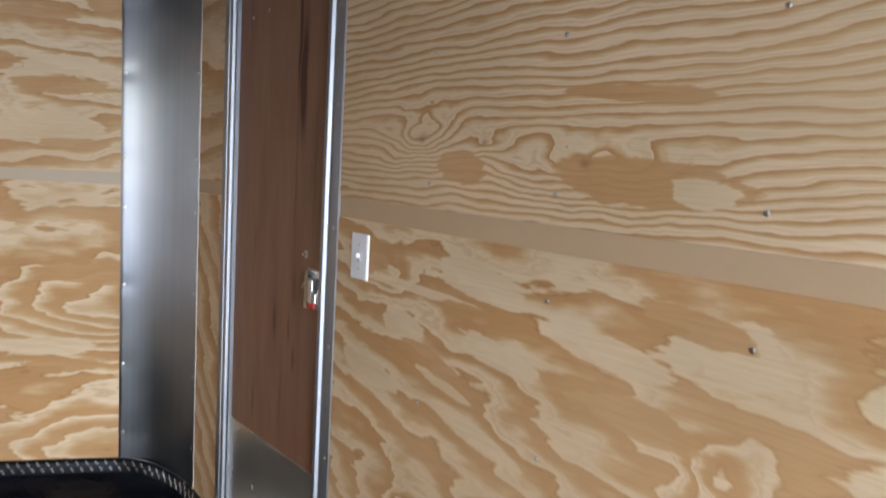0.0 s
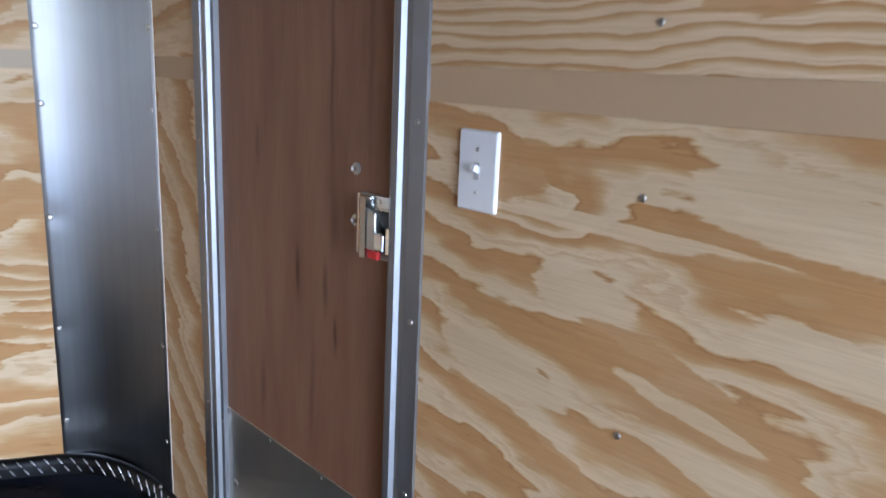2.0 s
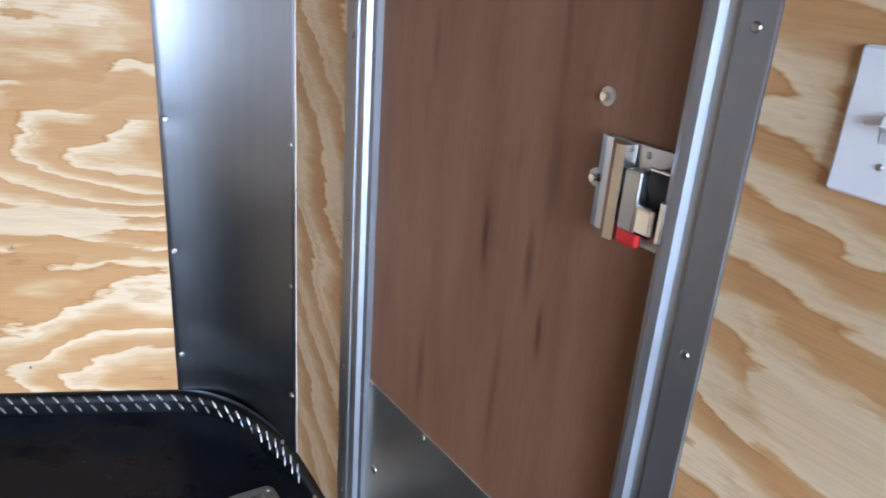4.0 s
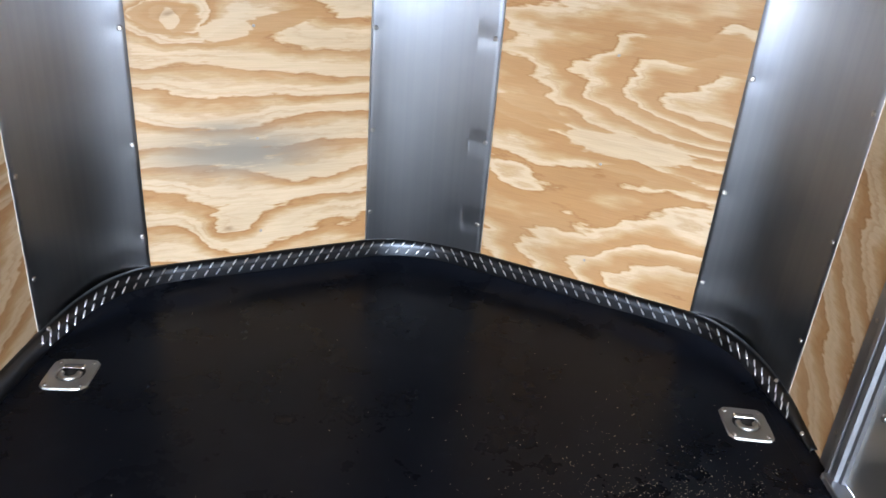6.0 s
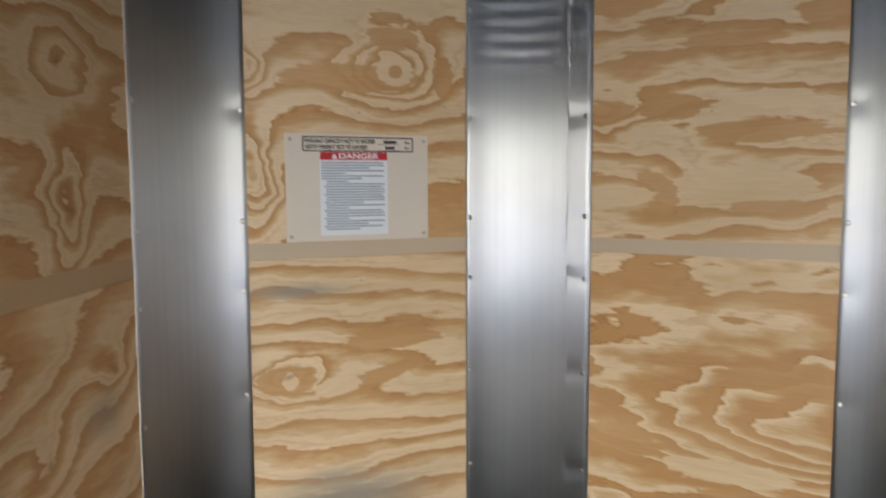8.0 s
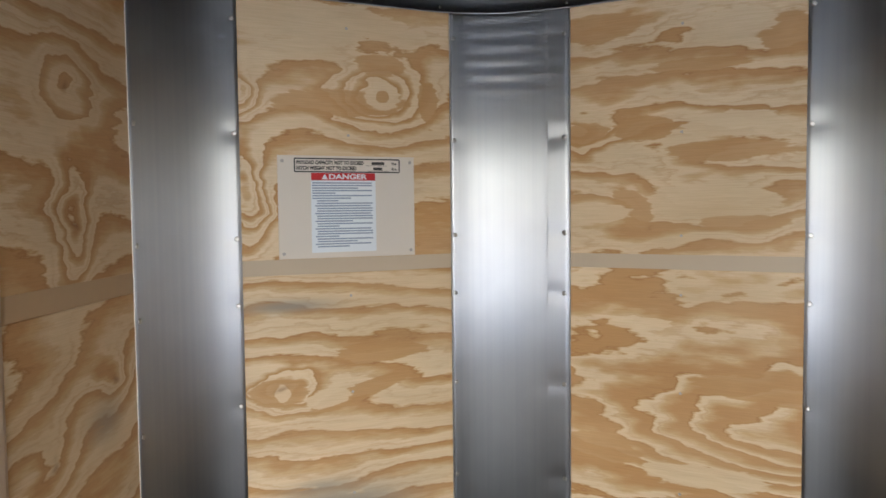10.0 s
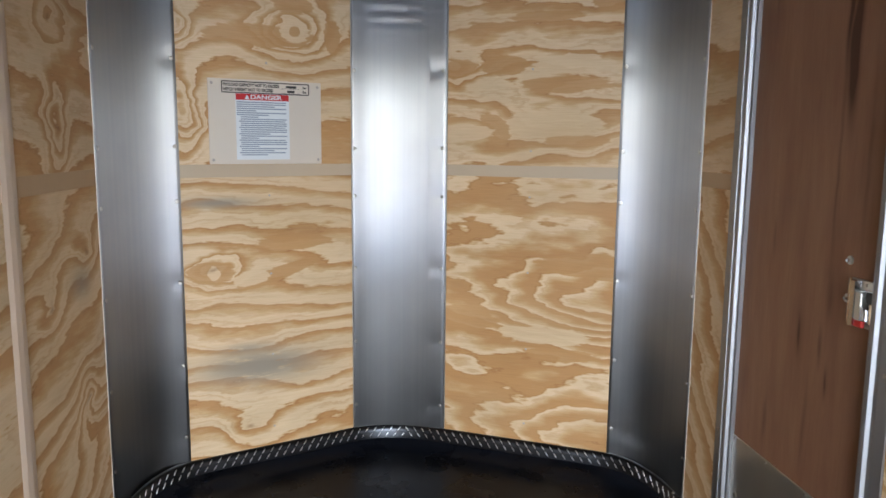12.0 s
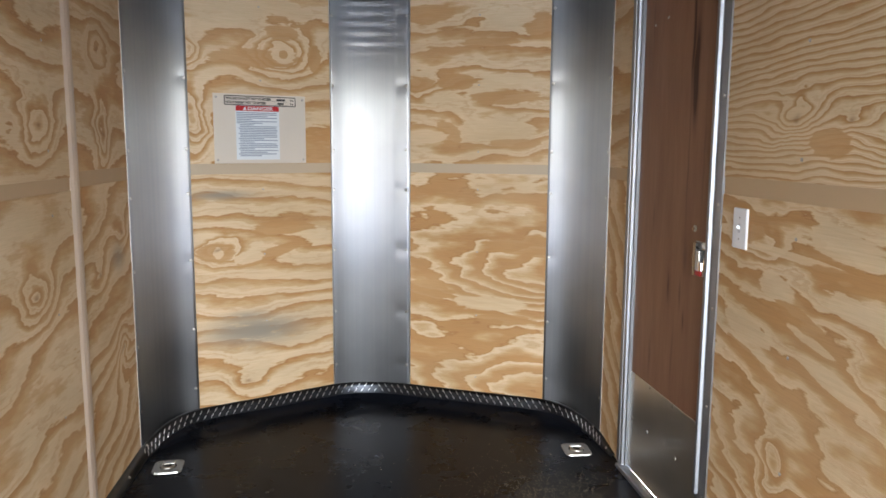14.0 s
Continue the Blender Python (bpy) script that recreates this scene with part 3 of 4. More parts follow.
def build_floor():
    bm = bmesh.new()
    xs = [0.0415 + 0.935 * math.sin(math.pi / 2 * s) for s in np.linspace(-1, 1, 111)]
    vs = [1 - (1 - j / 120) ** 1.8 for j in range(121)]
    grid = []
    for x in xs:
        y1 = nose_y(x) + 0.004
        col = []
        for v in vs:
            y = REAR + v * (y1 - REAR)
            lift = 0.032 * (1 - lay(x, y1 + 0.03)) + 0.004
            w = 0.10 + 0.05 * math.exp(-((abs(x - 0.03) - 0.70) / 0.16) ** 2)
            r = max(0.0, 1 - (y1 - y) / w)
            z = lift * r ** 2.2
            z += 0.018 * math.exp(-((abs(x - 0.03) - 0.68) / 0.10) ** 2 - ((y1 - y - 0.07) / 0.05) ** 2)
            z += 0.0012 * noise.noise((x * 2.2, y * 2.2, 4))
            col.append(bm.verts.new((x, y, z)))
        grid.append(col)
    for a, b in zip(grid, grid[1:]):
        for j in range(len(a) - 1):
            bm.faces.new((a[j], b[j], b[j + 1], a[j + 1]))
    ob = part("floor", bm, RUBBER, smooth=True)
    structure(ob, "black rubber sheet floor turned up at the nose", "floor")
    sub = part("floor_deck", slab((XL - 0.06, REAR, -0.06), (XR + 0.06, 3.84, -0.004)), SHELL)
    structure(sub, "metal deck under the rubber sheet", "floor")
    side = bmesh.new()
    slab((XL, REAR, -0.004), (XL + 0.058, 3.3, 0.0005), bm=side)
    slab((0.972, REAR, -0.004), (XR + 0.02, 3.3, 0.0005), bm=side)
    structure(part("floor_edge", side, RUBBER), "black rubber edge of the floor", "floor")


build_floor()


# ---- tread-plate trim along the foot of the nose ----
def build_trim():
    bm = bmesh.new()
    rows = []
    for a, b in zip(T_TOP, T_LOW):
        mid = (a + b) / 2
        out = Vector((a.x - b.x, a.y - b.y, 0)).normalized() * 0.02
        rows.append([bm.verts.new(p) for p in (a + Vector((0, 0, 0.001)) + out, a, mid, b, b - Vector((0, 0, 0.008)))])
    for p, q in zip(rows, rows[1:]):
        for i in range(4):
            bm.faces.new((p[i], p[i + 1], q[i + 1], q[i]))
    bmesh.ops.recalc_face_normals(bm, faces=bm.faces)
    trim = part("baseboard_tread_trim", bm, TREAD, smooth=True)
    mod = trim.modifiers.new("thick", "SOLIDIFY")
    mod.thickness, mod.offset = 0.002, 0
    structure(trim, "diamond tread-plate strip bent along the foot of the nose, with the dark floor reflection in its colour", "trim")
    bar = bmesh.new()
    n = 8
    ring = [(math.cos(2 * math.pi * i / n) * 0.0125, math.sin(2 * math.pi * i / n) * 0.0026) for i in range(n)]
    a = [bar.verts.new((x, y, 0)) for x, y in ring]
    b = [bar.verts.new((x * 0.7, y * 0.3, 0.0021)) for x, y in ring]
    for i in range(n):
        bar.faces.new((a[i], a[(i + 1) % n], b[(i + 1) % n], b[i]))
    bar.faces.new(b)
    me = bpy.data.meshes.new("tread_bar")
    bmesh.ops.recalc_face_normals(bar, faces=bar.faces)
    bar.to_mesh(me)
    bar.free()
    me.materials.append(BARMET)
    s, along = 0.0, [0.0]
    for p, q in zip(T_TOP, T_TOP[1:]):
        s += (q - p).length
        along.append(s)
    first = next(i for i, p in enumerate(T_TOP) if p.y > 3.02)
    d, count = along[first], 0
    while d < s - 0.12:
        i = max(j for j in range(len(along) - 1) if along[j] <= d)
        t = (d - along[i]) / max(along[i + 1] - along[i], 1e-6)
        top, low = T_TOP[i].lerp(T_TOP[i + 1], t), T_LOW[i].lerp(T_LOW[i + 1], t)
        ex = (T_TOP[i + 1] - T_TOP[i]).normalized()
        ey = (top - low).normalized()
        # only bars with the slant that catches light are made on each side
        lean = 52 if top.x < APEX[0] + 0.05 else -52
        ez = ey.cross(ex) * -1
        ez = ez if ez.dot(Vector((-top.x, 2 - top.y, 0.3))) > 0 else -ez
        ex = ey.cross(ez)
        for row, (h, slant) in enumerate(((0.74, lean), (0.28, lean))):
            k = top.lerp(low, 1 - h) + (ex * 0.0175 if row else ex * 0)
            ob = new("tread_bar", me)
            ob.parent = trim
            base = Matrix.Translation(k + ez * 0.0012) @ Matrix((ex, ey, ez)).transposed().to_4x4()
            ob.matrix_basis = base @ pose(0, 0, 0, 0, 0, slant)
        d += 0.035
    for x, y, z, rz in ((XL + 0.02, 3.07, 0.045, 75), (1.012, 3.07, 0.045, -75), (1.005, 2.875, 0.026, -90), (XL + 0.024, 2.80, 0.026, 90)):
        screw(trim, (x, y, z), 0.006, pose(0, 0, 0, 0, 0, rz) @ pose(0, 0, 0, -35, 0, 0))


build_trim()


# ---- bent aluminium sheets in the corners and along the top ----
def sheet(name, a, c, b, z0, z1, label, screws=(), ripple=0.0, bow=0.667):
    """An upright sheet bent along a curve in plan from a to b, standing 2 mm off the plywood, with dents at its fixings."""
    n, m = 28, 230
    a, c, b = Vector(a), Vector(c), Vector(b)
    p, q = a.lerp(c, bow), b.lerp(c, bow)
    pts = [tuple(a * (1 - t) ** 3 + p * 3 * t * (1 - t) ** 2 + q * 3 * t * t * (1 - t) + b * t ** 3) for t in (i / n for i in range(n + 1))]
    bm = bmesh.new()
    cols = []
    for i, (x, y) in enumerate(pts):
        p, q = pts[max(i - 1, 0)], pts[min(i + 1, n)]
        d = Vector((q[0] - p[0], q[1] - p[1])).normalized()
        inn = Vector((d.y, -d.x))
        s = i / n
        col = []
        for j in range(m + 1):
            z = z0 + (z1 - z0) * j / m
            belly = math.sin(math.pi * s)
            o = 0.0016 + 0.0030 * min(1.0, belly * 4) + 0.0012 * belly * noise.noise((s * 2.0 + x, z * 2.2, 3.3))
            up = min(max((z - 1.63) / 0.05, 0), 1)
            o += ripple * belly ** 2 * up * (0.0006 * math.sin(z * 2 * math.pi / 0.047 + 0.8 * noise.noise((z * 6, 1, 1))) * min(max((z - 1.72) / 0.06, 0), 1))
            for sz in screws:
                for e in (0.07, 0.93):
                    o -= 0.0008 * math.exp(-((s - e) / 0.07) ** 2 - ((z - sz) / 0.028) ** 2)
            col.append(bm.verts.new((x + inn.x * o, y + inn.y * o, z)))
        cols.append(col)
    for p, q in zip(cols, cols[1:]):
        for j in range(m):
            bm.faces.new((p[j], p[j + 1], q[j + 1], q[j]))
    bmesh.ops.recalc_face_normals(bm, faces=bm.faces)
    ob = part(name, bm, ALU, smooth=True)
    ob.data.materials.append(CUT)
    mod = ob.modifiers.new("thick", "SOLIDIFY")
    mod.thickness, mod.offset, mod.material_offset_rim = 0.0022, 0, 1
    structure(ob, label, "trim")
    for sz in screws:
        for e in (1, -2):
            i = e if e > 0 else n - 1
            p, q = Vector(pts[i - 1]), Vector(pts[i + 1])
            d = (q - p).normalized()
            ang = math.degrees(math.atan2(d.y, d.x))
            inn = Vector((d.y, -d.x))
            at = Vector(pts[i]) + inn * 0.0045
            screw(ob, (at.x, at.y, sz + 0.01 * noise.noise((sz * 9, i, 2))), 0.0078, pose(0, 0, 0, 0, 0, ang))
    return ob


def on_nl(x):
    return (x, APEX[1] + 0.492 * (x - APEX[0]))


def on_nr(x):
    return (x, APEX[1] - 0.4726 * (x - APEX[0]))


FIX = (0.19, 0.466, 0.783, 1.083, 1.276, 1.589, 1.916)
SHEET = "bent mill-finish aluminium sheet covering a corner"
sheet("corner_sheet_nose", on_nl(-0.158), (APEX[0], APEX[1] + 0.002), on_nr(0.226), 0.05, TOP - 0.01, SHEET, FIX, 1.0, 0.62)
sheet("corner_sheet_left", (XL, 3.052), (XL, 3.325), on_nl(-0.768), 0.0, TOP - 0.01, SHEET, FIX, 0.3)
sheet("corner_sheet_right", on_nr(0.846), (XR, 3.294), (XR, 3.024), 0.0, TOP - 0.01, SHEET, FIX, 0.4)


def cove():
    """The strip that closes the corner between the nose and the ceiling."""
    plan = bezier((XL + 0.01, 3.08), (XL + 0.01, 3.27), on_nl(-0.72), 10)
    plan += [on_nl(x) for x in np.linspace(-0.72, -0.20, 12)[1:]]
    plan += bezier(on_nl(-0.20), (APEX[0], APEX[1] - 0.01), on_nr(0.24), 12)[1:]
    plan += [on_nr(x) for x in np.linspace(0.24, 0.93, 14)[1:]]
    bm = bmesh.new()
    rows = []
    for i, (x, y) in enumerate(plan):
        p, q = plan[max(i - 1, 0)], plan[min(i + 1, len(plan) - 1)]
        d = Vector((q[0] - p[0], q[1] - p[1])).normalized()
        inn = Vector((d.y, -d.x))
        prof = ((0.013, 1.993), (0.009, 1.999), (0.0085, 2.03), (0.008, 2.065), (0.012, 2.093))
        rows.append([bm.verts.new((x + inn.x * o, y + inn.y * o, z + 0.002 * noise.noise((x * 4, y * 4, z)))) for o, z in prof])
    for p, q in zip(rows, rows[1:]):
        for j in range(4):
            bm.faces.new((p[j], p[j + 1], q[j + 1], q[j]))
    bmesh.ops.recalc_face_normals(bm, faces=bm.faces)
    ob = part("ceiling_cove", bm, ALU, smooth=True)
    mod = ob.modifiers.new("thick", "SOLIDIFY")
    mod.thickness, mod.offset = 0.0016, 0
    structure(ob, "bent aluminium strip where the nose walls meet the ceiling", "trim")
    for fx, side in ((-0.65, 0), (-0.4, 0), (-0.19, 0), (0.22, 1), (0.45, 1), (0.76, 1)):
        x, y = (on_nr if side else on_nl)(fx)
        ang = -25.3 if side else 26.2
        inn = Vector((math.sin(radians(ang)), -math.cos(radians(ang)), 0))
        screw(ob, Vector((x, y, 2.011)) + inn * 0.0105, 0.005, pose(0, 0, 0, 0, 0, ang))


cove()

# ---- side door with its aluminium frame ----
def build_door():
    door = new("door_1")
    door.matrix_basis = F_RIGHT
    structure(door, "closed reddish-brown luan side door with aluminium kick plate", "door")
    a, b = DOOR0, DOOR1
    part("leaf", slab((a + 0.10, 0.008, 0.02), (b - 0.07, 0.034, DOORTOP - 0.067), 0.002, 1), LUAN, door)
    kick = part("kick_plate", slab((a + 0.101, 0.0055, 0.022), (b - 0.071, 0.0085, 0.416), 0.0008, 1), KICK, door, "scuffed aluminium kick plate")
    for u, z, r in ((0.603, 0.408, 0.005), (0.785, 0.407, 0.005), (0.98, 0.406, 0.005), (1.16, 0.404, 0.005), (0.628, 0.232, 0.009), (0.775, 0.232, 0.009), (1.02, 0.232, 0.007)):
        screw(kick, (u, 0.0058, z), r)
    # front jamb: a flat flange, then the stepped hinge extrusion
    front = part("jamb", prism([(a, -0.003), (a + 0.042, -0.003), (a + 0.046, -0.014), (a + 0.062, -0.016), (a + 0.064, -0.010), (a + 0.070, -0.010), (a + 0.072, -0.016),
                                (a + 0.088, -0.015), (a + 0.092, -0.006), (a + 0.101, -0.004), (a + 0.101, 0.012), (a, 0.012)], 0.0, DOORTOP), ALU_EDGE, door)
    rear_j = part("jamb", prism([(b - 0.072, 0.012), (b - 0.072, -0.004), (b - 0.052, -0.005), (b - 0.040, 0.001), (b - 0.036, -0.0045), (b, -0.0045), (b, 0.012)], 0.0, DOORTOP), ALU_EDGE, door)
    part("seal_bead", prism([(b - 0.071, -0.004), (b - 0.070, -0.013), (b - 0.062, -0.017), (b - 0.052, -0.014), (b - 0.049, -0.0045)], 0.20, 1.805), ALU_EDGE, door, "bright raised bead on the door frame")
    head = bmesh.new()
    slab((a + 0.002, -0.004, DOORTOP - 0.038), (b - 0.002, 0.012, DOORTOP + 0.001), 0.001, 1, bm=head)
    slab((a + 0.102, -0.001, DOORTOP - 0.052), (b - 0.073, 0.010, DOORTOP - 0.040), 0.001, 1, bm=head)
    slab((a + 0.102, -0.007, DOORTOP - 0.088), (b - 0.073, 0.007, DOORTOP - 0.054), 0.0015, 1, bm=head)
    part("head_jamb", head, ALU_EDGE, door)
    sill = part("door_sill", slab((a + 0.06, -0.030, 0.0), (b - 0.04, 0.010, 0.017), 0.003, 2), ALU_EDGE, door, "bright aluminium threshold")
    for u in (0.56, 0.78, 1.0):
        screw(sill, (u, -0.0305, 0.009), 0.004)
    for z in (0.10, 0.40, 0.71, 1.03, 1.35, 1.67, 1.90):
        screw(front, (a + 0.020, -0.003, z), 0.0055)
        screw(rear_j, (b - 0.018, -0.0047, z + 0.10 if z < 1.9 else z), 0.0055)
        screw(front, (a + 0.096, -0.005, z - 0.02), 0.004)
    for u in (0.55, 0.75, 0.96, 1.16):
        screw(door, (u, -0.0045, DOORTOP - 0.018), 0.005)
        screw(door, (u + 0.06, -0.0075, DOORTOP - 0.071), 0.0045)
    for u, z in ((0.69, 1.735), (0.80, 1.745)):
        screw(door, (u, 0.0075, z), 0.006)
    # bolts of the outside handle
    for u, z in ((1.081, 1.039), (1.082, 0.949)):
        bolt = part("door_bolt", disc(0.0105, 0.003, 18, centre=(u, 0.008, z)), ZINC, door, "zinc bolt end with washer")
        part("stud", disc(0.0045, 0.010, 10, centre=(u, 0.008, z)), CHROME, bolt)
    # latch: bent cover, plate, lever, pin and red release tab
    lu, lz = 1.090, 0.948
    latch = part("latch", rounded(0.122, 0.108, 0.012, 0.003, 0.008, centre=(lu + 0.0625, lz), taper=0.001), ZINC, door, "steel slam latch with a red release tab")
    cover = bmesh.new()
    prof = [(0.0, 0.006), (0.010, 0.002), (0.022, 0.001), (0.030, -0.010), (0.040, -0.016), (0.050, -0.012), (0.052, 0.004)]
    rows = [[cover.verts.new((lu - 0.004 + x, y - 0.003, z)) for x, y in prof] for z in (lz - 0.052, lz + 0.052)]
    for i in range(len(prof) - 1):
        cover.faces.new((rows[0][i], rows[0][i + 1], rows[1][i + 1], rows[1][i]))
    cover.faces.new(rows[0])
    cover.faces.new(list(reversed(rows[1])))
    bmesh.ops.recalc_face_normals(cover, faces=cover.faces)
    part("cover", cover, CHROME, latch, "polished bent steel cover")
    # black plate painted in place of the shade in the latch opening
    part("latch_shade_patch", rounded(0.050, 0.052, 0.010, 0.0016, 0.0036, centre=(lu + 0.088, lz + 0.004)), DARK, latch)
    part("housing", slab((lu + 0.050, -0.016, lz - 0.036), (lu + 0.072, 0.003, lz + 0.030), 0.003, 2), ZINC, latch)
    part("pawl", slab((lu + 0.074, -0.020, lz - 0.034), (lu + 0.098, 0.003, lz - 0.002), 0.004, 2), CHROME, latch)
    part("latch_hole_shade", disc(0.016, 0.006, 18, centre=(lu + 0.088, 0.001, lz + 0.020)), DARK, latch)
    lever = bmesh.new()
    slab((lu + 0.078, -0.012, lz + 0.034), (lu + 0.108, -0.008, lz + 0.038), 0.001, 1, bm=lever)
    slab((lu + 0.102, -0.018, lz - 0.036), (lu + 0.110, -0.004, lz + 0.010), 0.002, 1, bm=lever)
    part("cam_lever", lever, CHROME, latch)
    tab = bmesh.new()
    slab((lu + 0.048, -0.014, lz - 0.052), (lu + 0.078, -0.004, lz - 0.034), 0.004, 2, bm=tab)
    part("release_tab", tab, RED, latch, "red plastic release tab")
    for du, dz in ((0.062, 0.044), (0.112, 0.044), (0.112, -0.044), (0.062, -0.045)):
        screw(latch, (lu + du, 0.003, lz + dz), 0.004)


build_door()


# ---- light switch ----
def build_switch():
    sw = new("light_switch")
    sw.matrix_basis = F_RIGHT @ pose(3.302 - 1.924, 0, 1.072)
    tagged(sw, "white plastic toggle light switch on the plywood wall", "light switch")
    part("plate", rounded(0.075, 0.115, 0.004, -0.006, 0.0, taper=0.0025), WHITE, sw)
    part("slot", rounded(0.011, 0.025, 0.002, -0.0066, -0.0055), GREYP, sw)
    tog = slab((-0.0042, -0.017, -0.004), (0.0042, -0.004, 0.006), 0.0015, 2)
    bmesh.ops.rotate(tog, cent=(0, -0.005, 0), matrix=Matrix.Rotation(radians(-25), 3, "X"), verts=tog.verts)
    part("toggle", tog, WHITE, sw)
    for z in (0.030, -0.030):
        screw(sw, (0, -0.0058, z), 0.003)


build_switch()


# ---- placard with its labels ----
def lettering(text, height, width, name, mat, parent, at, bold=0.03):
    cu = bpy.data.curves.new("letters", "FONT")
    cu.body, cu.offset = text, bold
    tmp = new("letters", cu)
    bpy.context.view_layer.update()
    me = bpy.data.meshes.new_from_object(tmp.evaluated_get(bpy.context.evaluated_depsgraph_get()))
    bpy.data.objects.remove(tmp)
    co = np.array([v.co[:] for v in me.vertices])
    lo, hi = co.min(0), co.max(0)
    for v in me.vertices:
        v.co = Vector(((v.co.x - lo[0]) / (hi[0] - lo[0]) * width, 0, (v.co.y - lo[1]) / (hi[1] - lo[1]) * height))
    me.materials.clear()
    me.materials.append(mat)
    ob = new(name, me)
    ob.parent, ob.matrix_basis = parent, Matrix.Translation(at)
    return ob


def build_placard():
    # local x along the nose wall, z up, from the board's lower left corner
    pl = new("warning_placard")
    pl.matrix_basis = F_NL @ pose(0.308, 0, 1.234)
    tagged(pl, "ivory board with a payload label and a red danger label", "sign")
    part("board", slab((0, -0.004, 0), (0.438, 0, 0.313), 0.001, 1), BOARD, pl)
    for x, z in ((0.014, 0.296), (0.014, 0.016), (0.424, 0.016), (0.424, 0.296)):
        screw(pl, (x, -0.004, z), 0.0055)
    cap = part("capacity_label", rounded(0.340, 0.044, 0.005, -0.0048, -0.004, centre=(0.219, 0.284)), BOARD, pl, "payload label with a black border")
    rim = bmesh.new()
    for lo, hi in (((0.052, 0.302), (0.386, 0.306)), ((0.052, 0.262), (0.386, 0.266)), ((0.049, 0.264), (0.053, 0.304)), ((0.385, 0.264), (0.389, 0.304))):
        slab((lo[0], -0.0054, lo[1]), (hi[0], -0.0047, hi[1]), bm=rim)
    part("border", rim, INK, cap)
    lettering("PAYLOAD CAPACITY NOT TO EXCEED", 0.0125, 0.212, "letters", INK, cap, (0.057, -0.0054, 0.2863), 0.055)
    lettering("HITCH WEIGHT NOT TO EXCEED", 0.0125, 0.188, "letters", INK, cap, (0.057, -0.0054, 0.2692), 0.055)
    for x, z, w in ((0.295, 0.287, 0.042), (0.300, 0.270, 0.030)):
        part("handwriting", slab((x, -0.0054, z), (x + w, -0.0049, z + 0.009)), INK, cap, "illegible handwriting")
        part("rule", slab((x - 0.02, -0.0054, z - 0.003), (x + 0.052, -0.0049, z - 0.002)), INK, cap)
    for z in (0.287, 0.270):
        lettering("lbs.", 0.009, 0.018, "letters", INK, cap, (0.362, -0.0054, z))
    dng = part("danger_label", slab((0.100, -0.0046, 0.017), (0.307, -0.004, 0.262)), PAPER, pl, "white danger label printed in grey-blue")
    part("header", slab((0.101, -0.0051, 0.238), (0.306, -0.0045, 0.261)), REDINK, dng, "red danger header")
    tri = bmesh.new()
    vs = [tri.verts.new(p) for p in ((0.134, -0.0056, 0.241), (0.153, -0.0056, 0.241), (0.1435, -0.0056, 0.258))]
    tri.faces.new(vs)
    part("warning_triangle", tri, PAPER, dng)
    lettering("DANGER", 0.016, 0.122, "letters", PAPER, dng, (0.157, -0.0056, 0.2415))
    rnd = random.Random(5)
    z, row = 0.228, 0
    while z > 0.028:
        para = row < 7
        x0 = 0.104 if para else (0.118 if row % 3 else 0.112)
        w = (0.19 if rnd.random() < 0.75 else 0.07 + 0.08 * rnd.random()) - (0 if para else 0.012)
        part("text_line", slab((x0, -0.0051, z), (min(x0 + w, 0.303), -0.0046, z + 0.0042)), BLUEINK, dng)
        z -= 0.0078
        row += 1


build_placard()


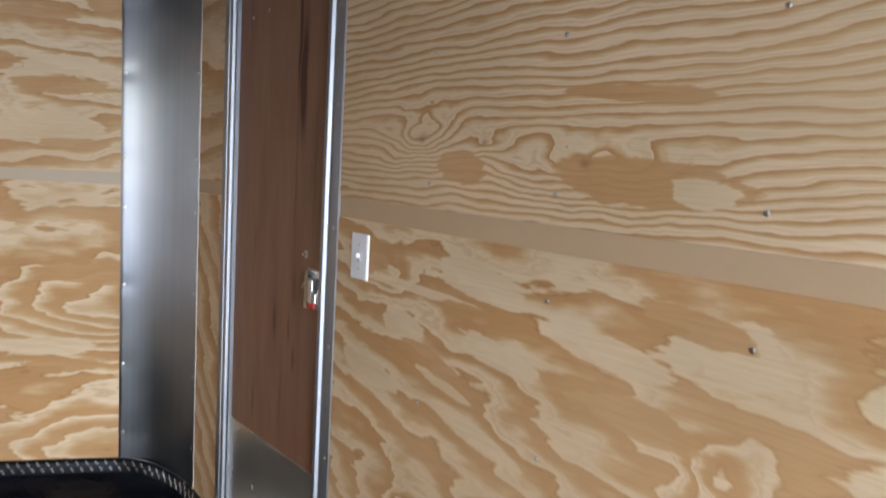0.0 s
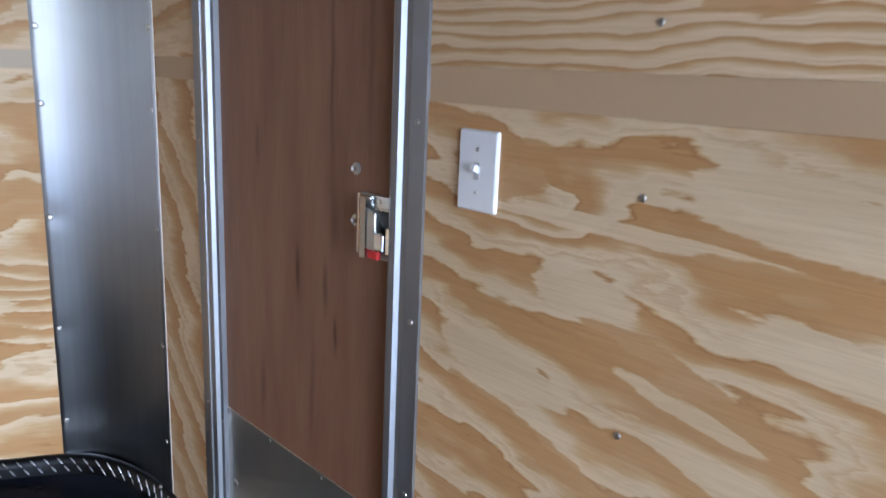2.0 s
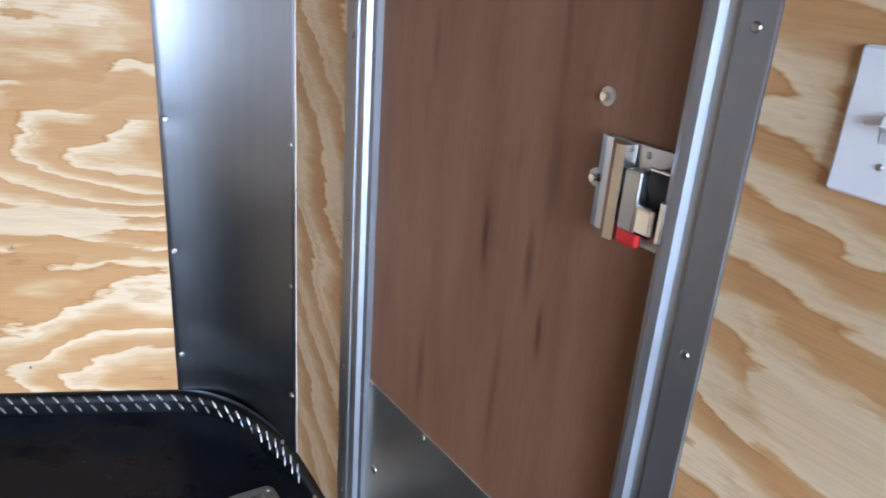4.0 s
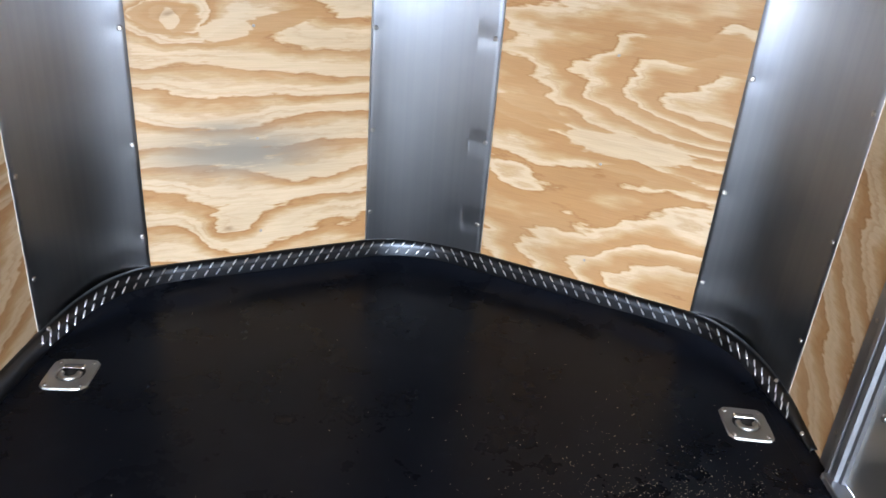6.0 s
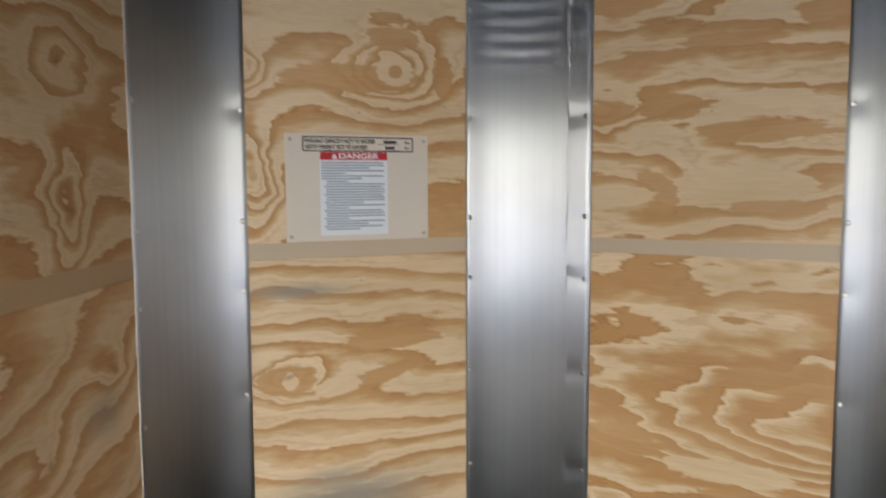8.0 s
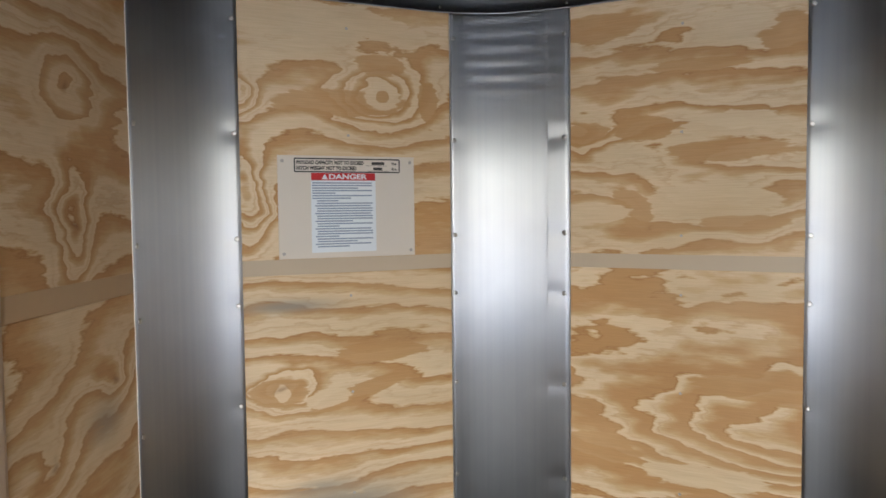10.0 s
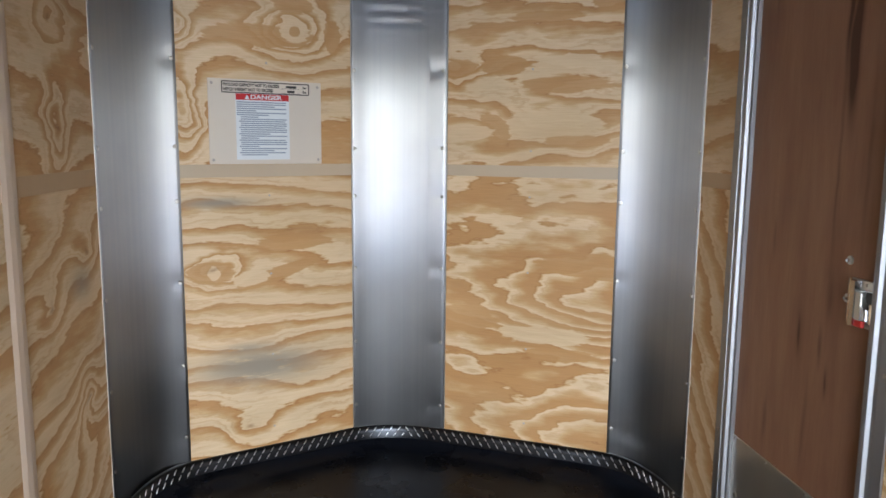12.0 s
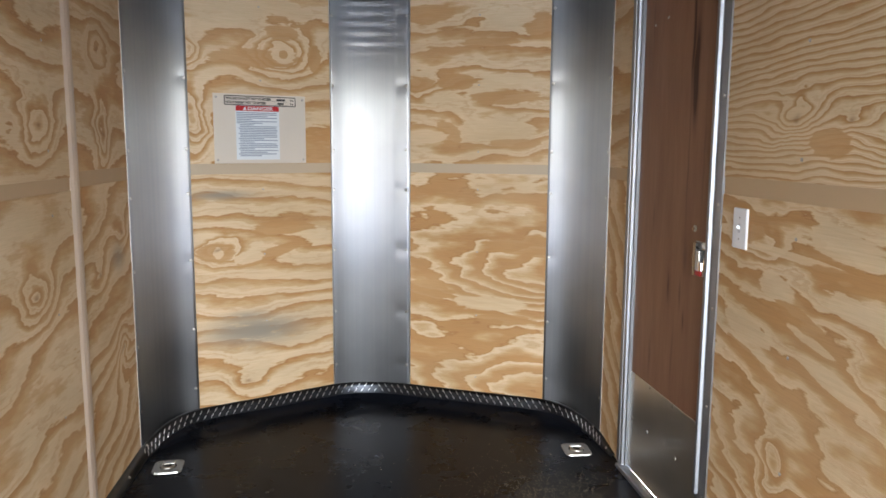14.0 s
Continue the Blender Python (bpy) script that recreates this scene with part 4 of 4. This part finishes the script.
# ---- recessed tie-down rings ----
def build_tie_down():
    """Local y points down into the floor, so that plates face up."""
    td = new("tie_down_ring")
    tagged(td, "recessed zinc tie-down ring set in the black floor", "tie-down", "tie-down rings in the floor")
    rim = bmesh.new()
    n, outer, inner = 28, [], []
    for i in range(n):
        a = 2 * math.pi * i / n
        c, s = math.cos(a), math.sin(a)
        q = (abs(c) ** 7 + abs(s) ** 7) ** (-1 / 7)
        outer.append((0.058 * q * c, 0.064 * q * s))
        inner.append((0.034 * c, 0.004 + 0.036 * s))
    rings = [[rim.verts.new((x, y, z)) for x, y in pts] for pts, z in ((outer, -0.001), ([(x * 0.97, y * 0.97) for x, y in outer], 0.004), ([(x * 1.06, y * 1.06) for x, y in inner], 0.0042), (inner, 0.001), ([(x * 0.9, y * 0.9) for x, y in inner], -0.0005))]
    for a, b in zip(rings, rings[1:]):
        for i in range(n):
            rim.faces.new((a[i], a[(i + 1) % n], b[(i + 1) % n], b[i]))
    bmesh.ops.recalc_face_normals(rim, faces=rim.faces)
    part("plate", rim, ZINC, td)
    pan = bmesh.new()
    bmesh.ops.create_circle(pan, cap_ends=True, segments=24, radius=0.033)
    part("pan", pan, DARK, td, m=pose(0, 0.004, 0.0012))
    ring = bmesh.new()
    path = [(0.022 * math.cos(radians(a)), 0.020 * math.sin(radians(a)) - 0.004, 0.0045) for a in range(-200, 21, 20)]
    k = 8
    loops = []
    for i, p in enumerate(path):
        d = (Vector(path[min(i + 1, len(path) - 1)]) - Vector(path[max(i - 1, 0)])).normalized()
        side = d.cross(Vector((0, 0, 1)))
        loops.append([ring.verts.new(Vector(p) + (side * math.cos(2 * math.pi * j / k) + Vector((0, 0, 1)) * math.sin(2 * math.pi * j / k)) * 0.0072) for j in range(k)])
    for a, b in zip(loops, loops[1:]):
        for j in range(k):
            ring.faces.new((a[j], a[(j + 1) % k], b[(j + 1) % k], b[j]))
    for end in (loops[0], loops[-1]):
        ring.faces.new(end)
    bmesh.ops.recalc_face_normals(ring, faces=ring.faces)
    part("ring", ring, ZINC, td, "thick steel D-shaped ring", smooth=True)
    part("hinge_strap", slab((-0.026, 0.018, 0.002), (0.026, 0.036, 0.0095), 0.003, 2), CHROME, td)
    for x in (-0.042, 0.042):
        for y in (-0.048, 0.048):
            screw(td, (x, y, 0.004), 0.0058, pose(0, 0, 0, -90))
    return td


ring_a = build_tie_down()
ring_a.matrix_basis = pose(-0.812, 2.937, 0.001, 0, 0, 4)
copy_thing(ring_a, pose(0.891, 2.928, 0.001, 0, 0, -3))


# ---- plastic fittings near the top of the walls ----
def build_vent(m, w, h, label):
    v = new("wall_vent")
    v.matrix_basis = m
    tagged(v, label, "vent", "plastic vent covers")
    part("hood", rounded(w, h, 0.018, -0.024, 0.0, taper=0.010), GREYP if w > 0.1 else WHITE, v)
    part("flange", rounded(w + 0.012, h + 0.012, 0.02, -0.003, 0.0), WHITE, v)
    return v


build_vent(F_RIGHT @ pose(3.302 - 1.885, 0, 1.893), 0.120, 0.120, "grey plastic vent hood high on the plywood wall")
build_vent(F_LEFT @ pose(0.469 + 2.61, 0, 1.84), 0.075, 0.110, "white plastic vent hood high on the plywood wall")

bracket = part("corner_bracket", slab((0, -0.006, 0), (0.062, 0, 0.085), 0.002, 2), GREYP, m=F_RIGHT @ pose(0.225, 0, 2.003))
tagged(bracket, "pale grey bracket with holes at the ceiling corner", "bracket")
for z in (0.018, 0.042, 0.066):
    # a black disc on the face gives each screw hole its shade
    part("hole_shade", disc(0.004, 0.0005, 10, centre=(0.03, -0.006, z)), DARK, bracket)


# ---- sawdust and crumbs on the floor ----
def crumbs():
    rnd = random.Random(12)
    bm = bmesh.new()
    for i in range(3400):
        if i < 2500:
            x, y = rnd.gauss(0.72, 0.15), rnd.gauss(2.50, 0.11)
        elif i < 3250:
            x, y = rnd.gauss(0.60, 0.24), rnd.gauss(2.62, 0.20)
        else:
            x, y = rnd.uniform(-0.9, 0.92), rnd.uniform(2.0, 3.45)
        if not (abs(x) < 0.96 and y < nose_y(max(-0.97, min(0.97, x))) - 0.12):
            continue
        r = rnd.choice((0.0004, 0.0005, 0.0006, 0.0008, 0.0011))
        a = rnd.uniform(0, 6.3)
        c, s = math.cos(a) * r, math.sin(a) * r
        z = 0.002
        vs = [bm.verts.new((x + p * c * 1.6 - q * s, y + p * s * 1.6 + q * c, z + h)) for p, q, h in ((-1, -1, 0), (1, -1, 0), (0, 1, 0), (0, 0, r))]
        for f in ((0, 1, 3), (1, 2, 3), (2, 0, 3)):
            bm.faces.new([vs[k] for k in f])
    ob = part("sawdust", bm, SAWDUST)
    tagged(ob, "pale sawdust and crumbs scattered on the black floor", "debris", kind="stuff")


crumbs()
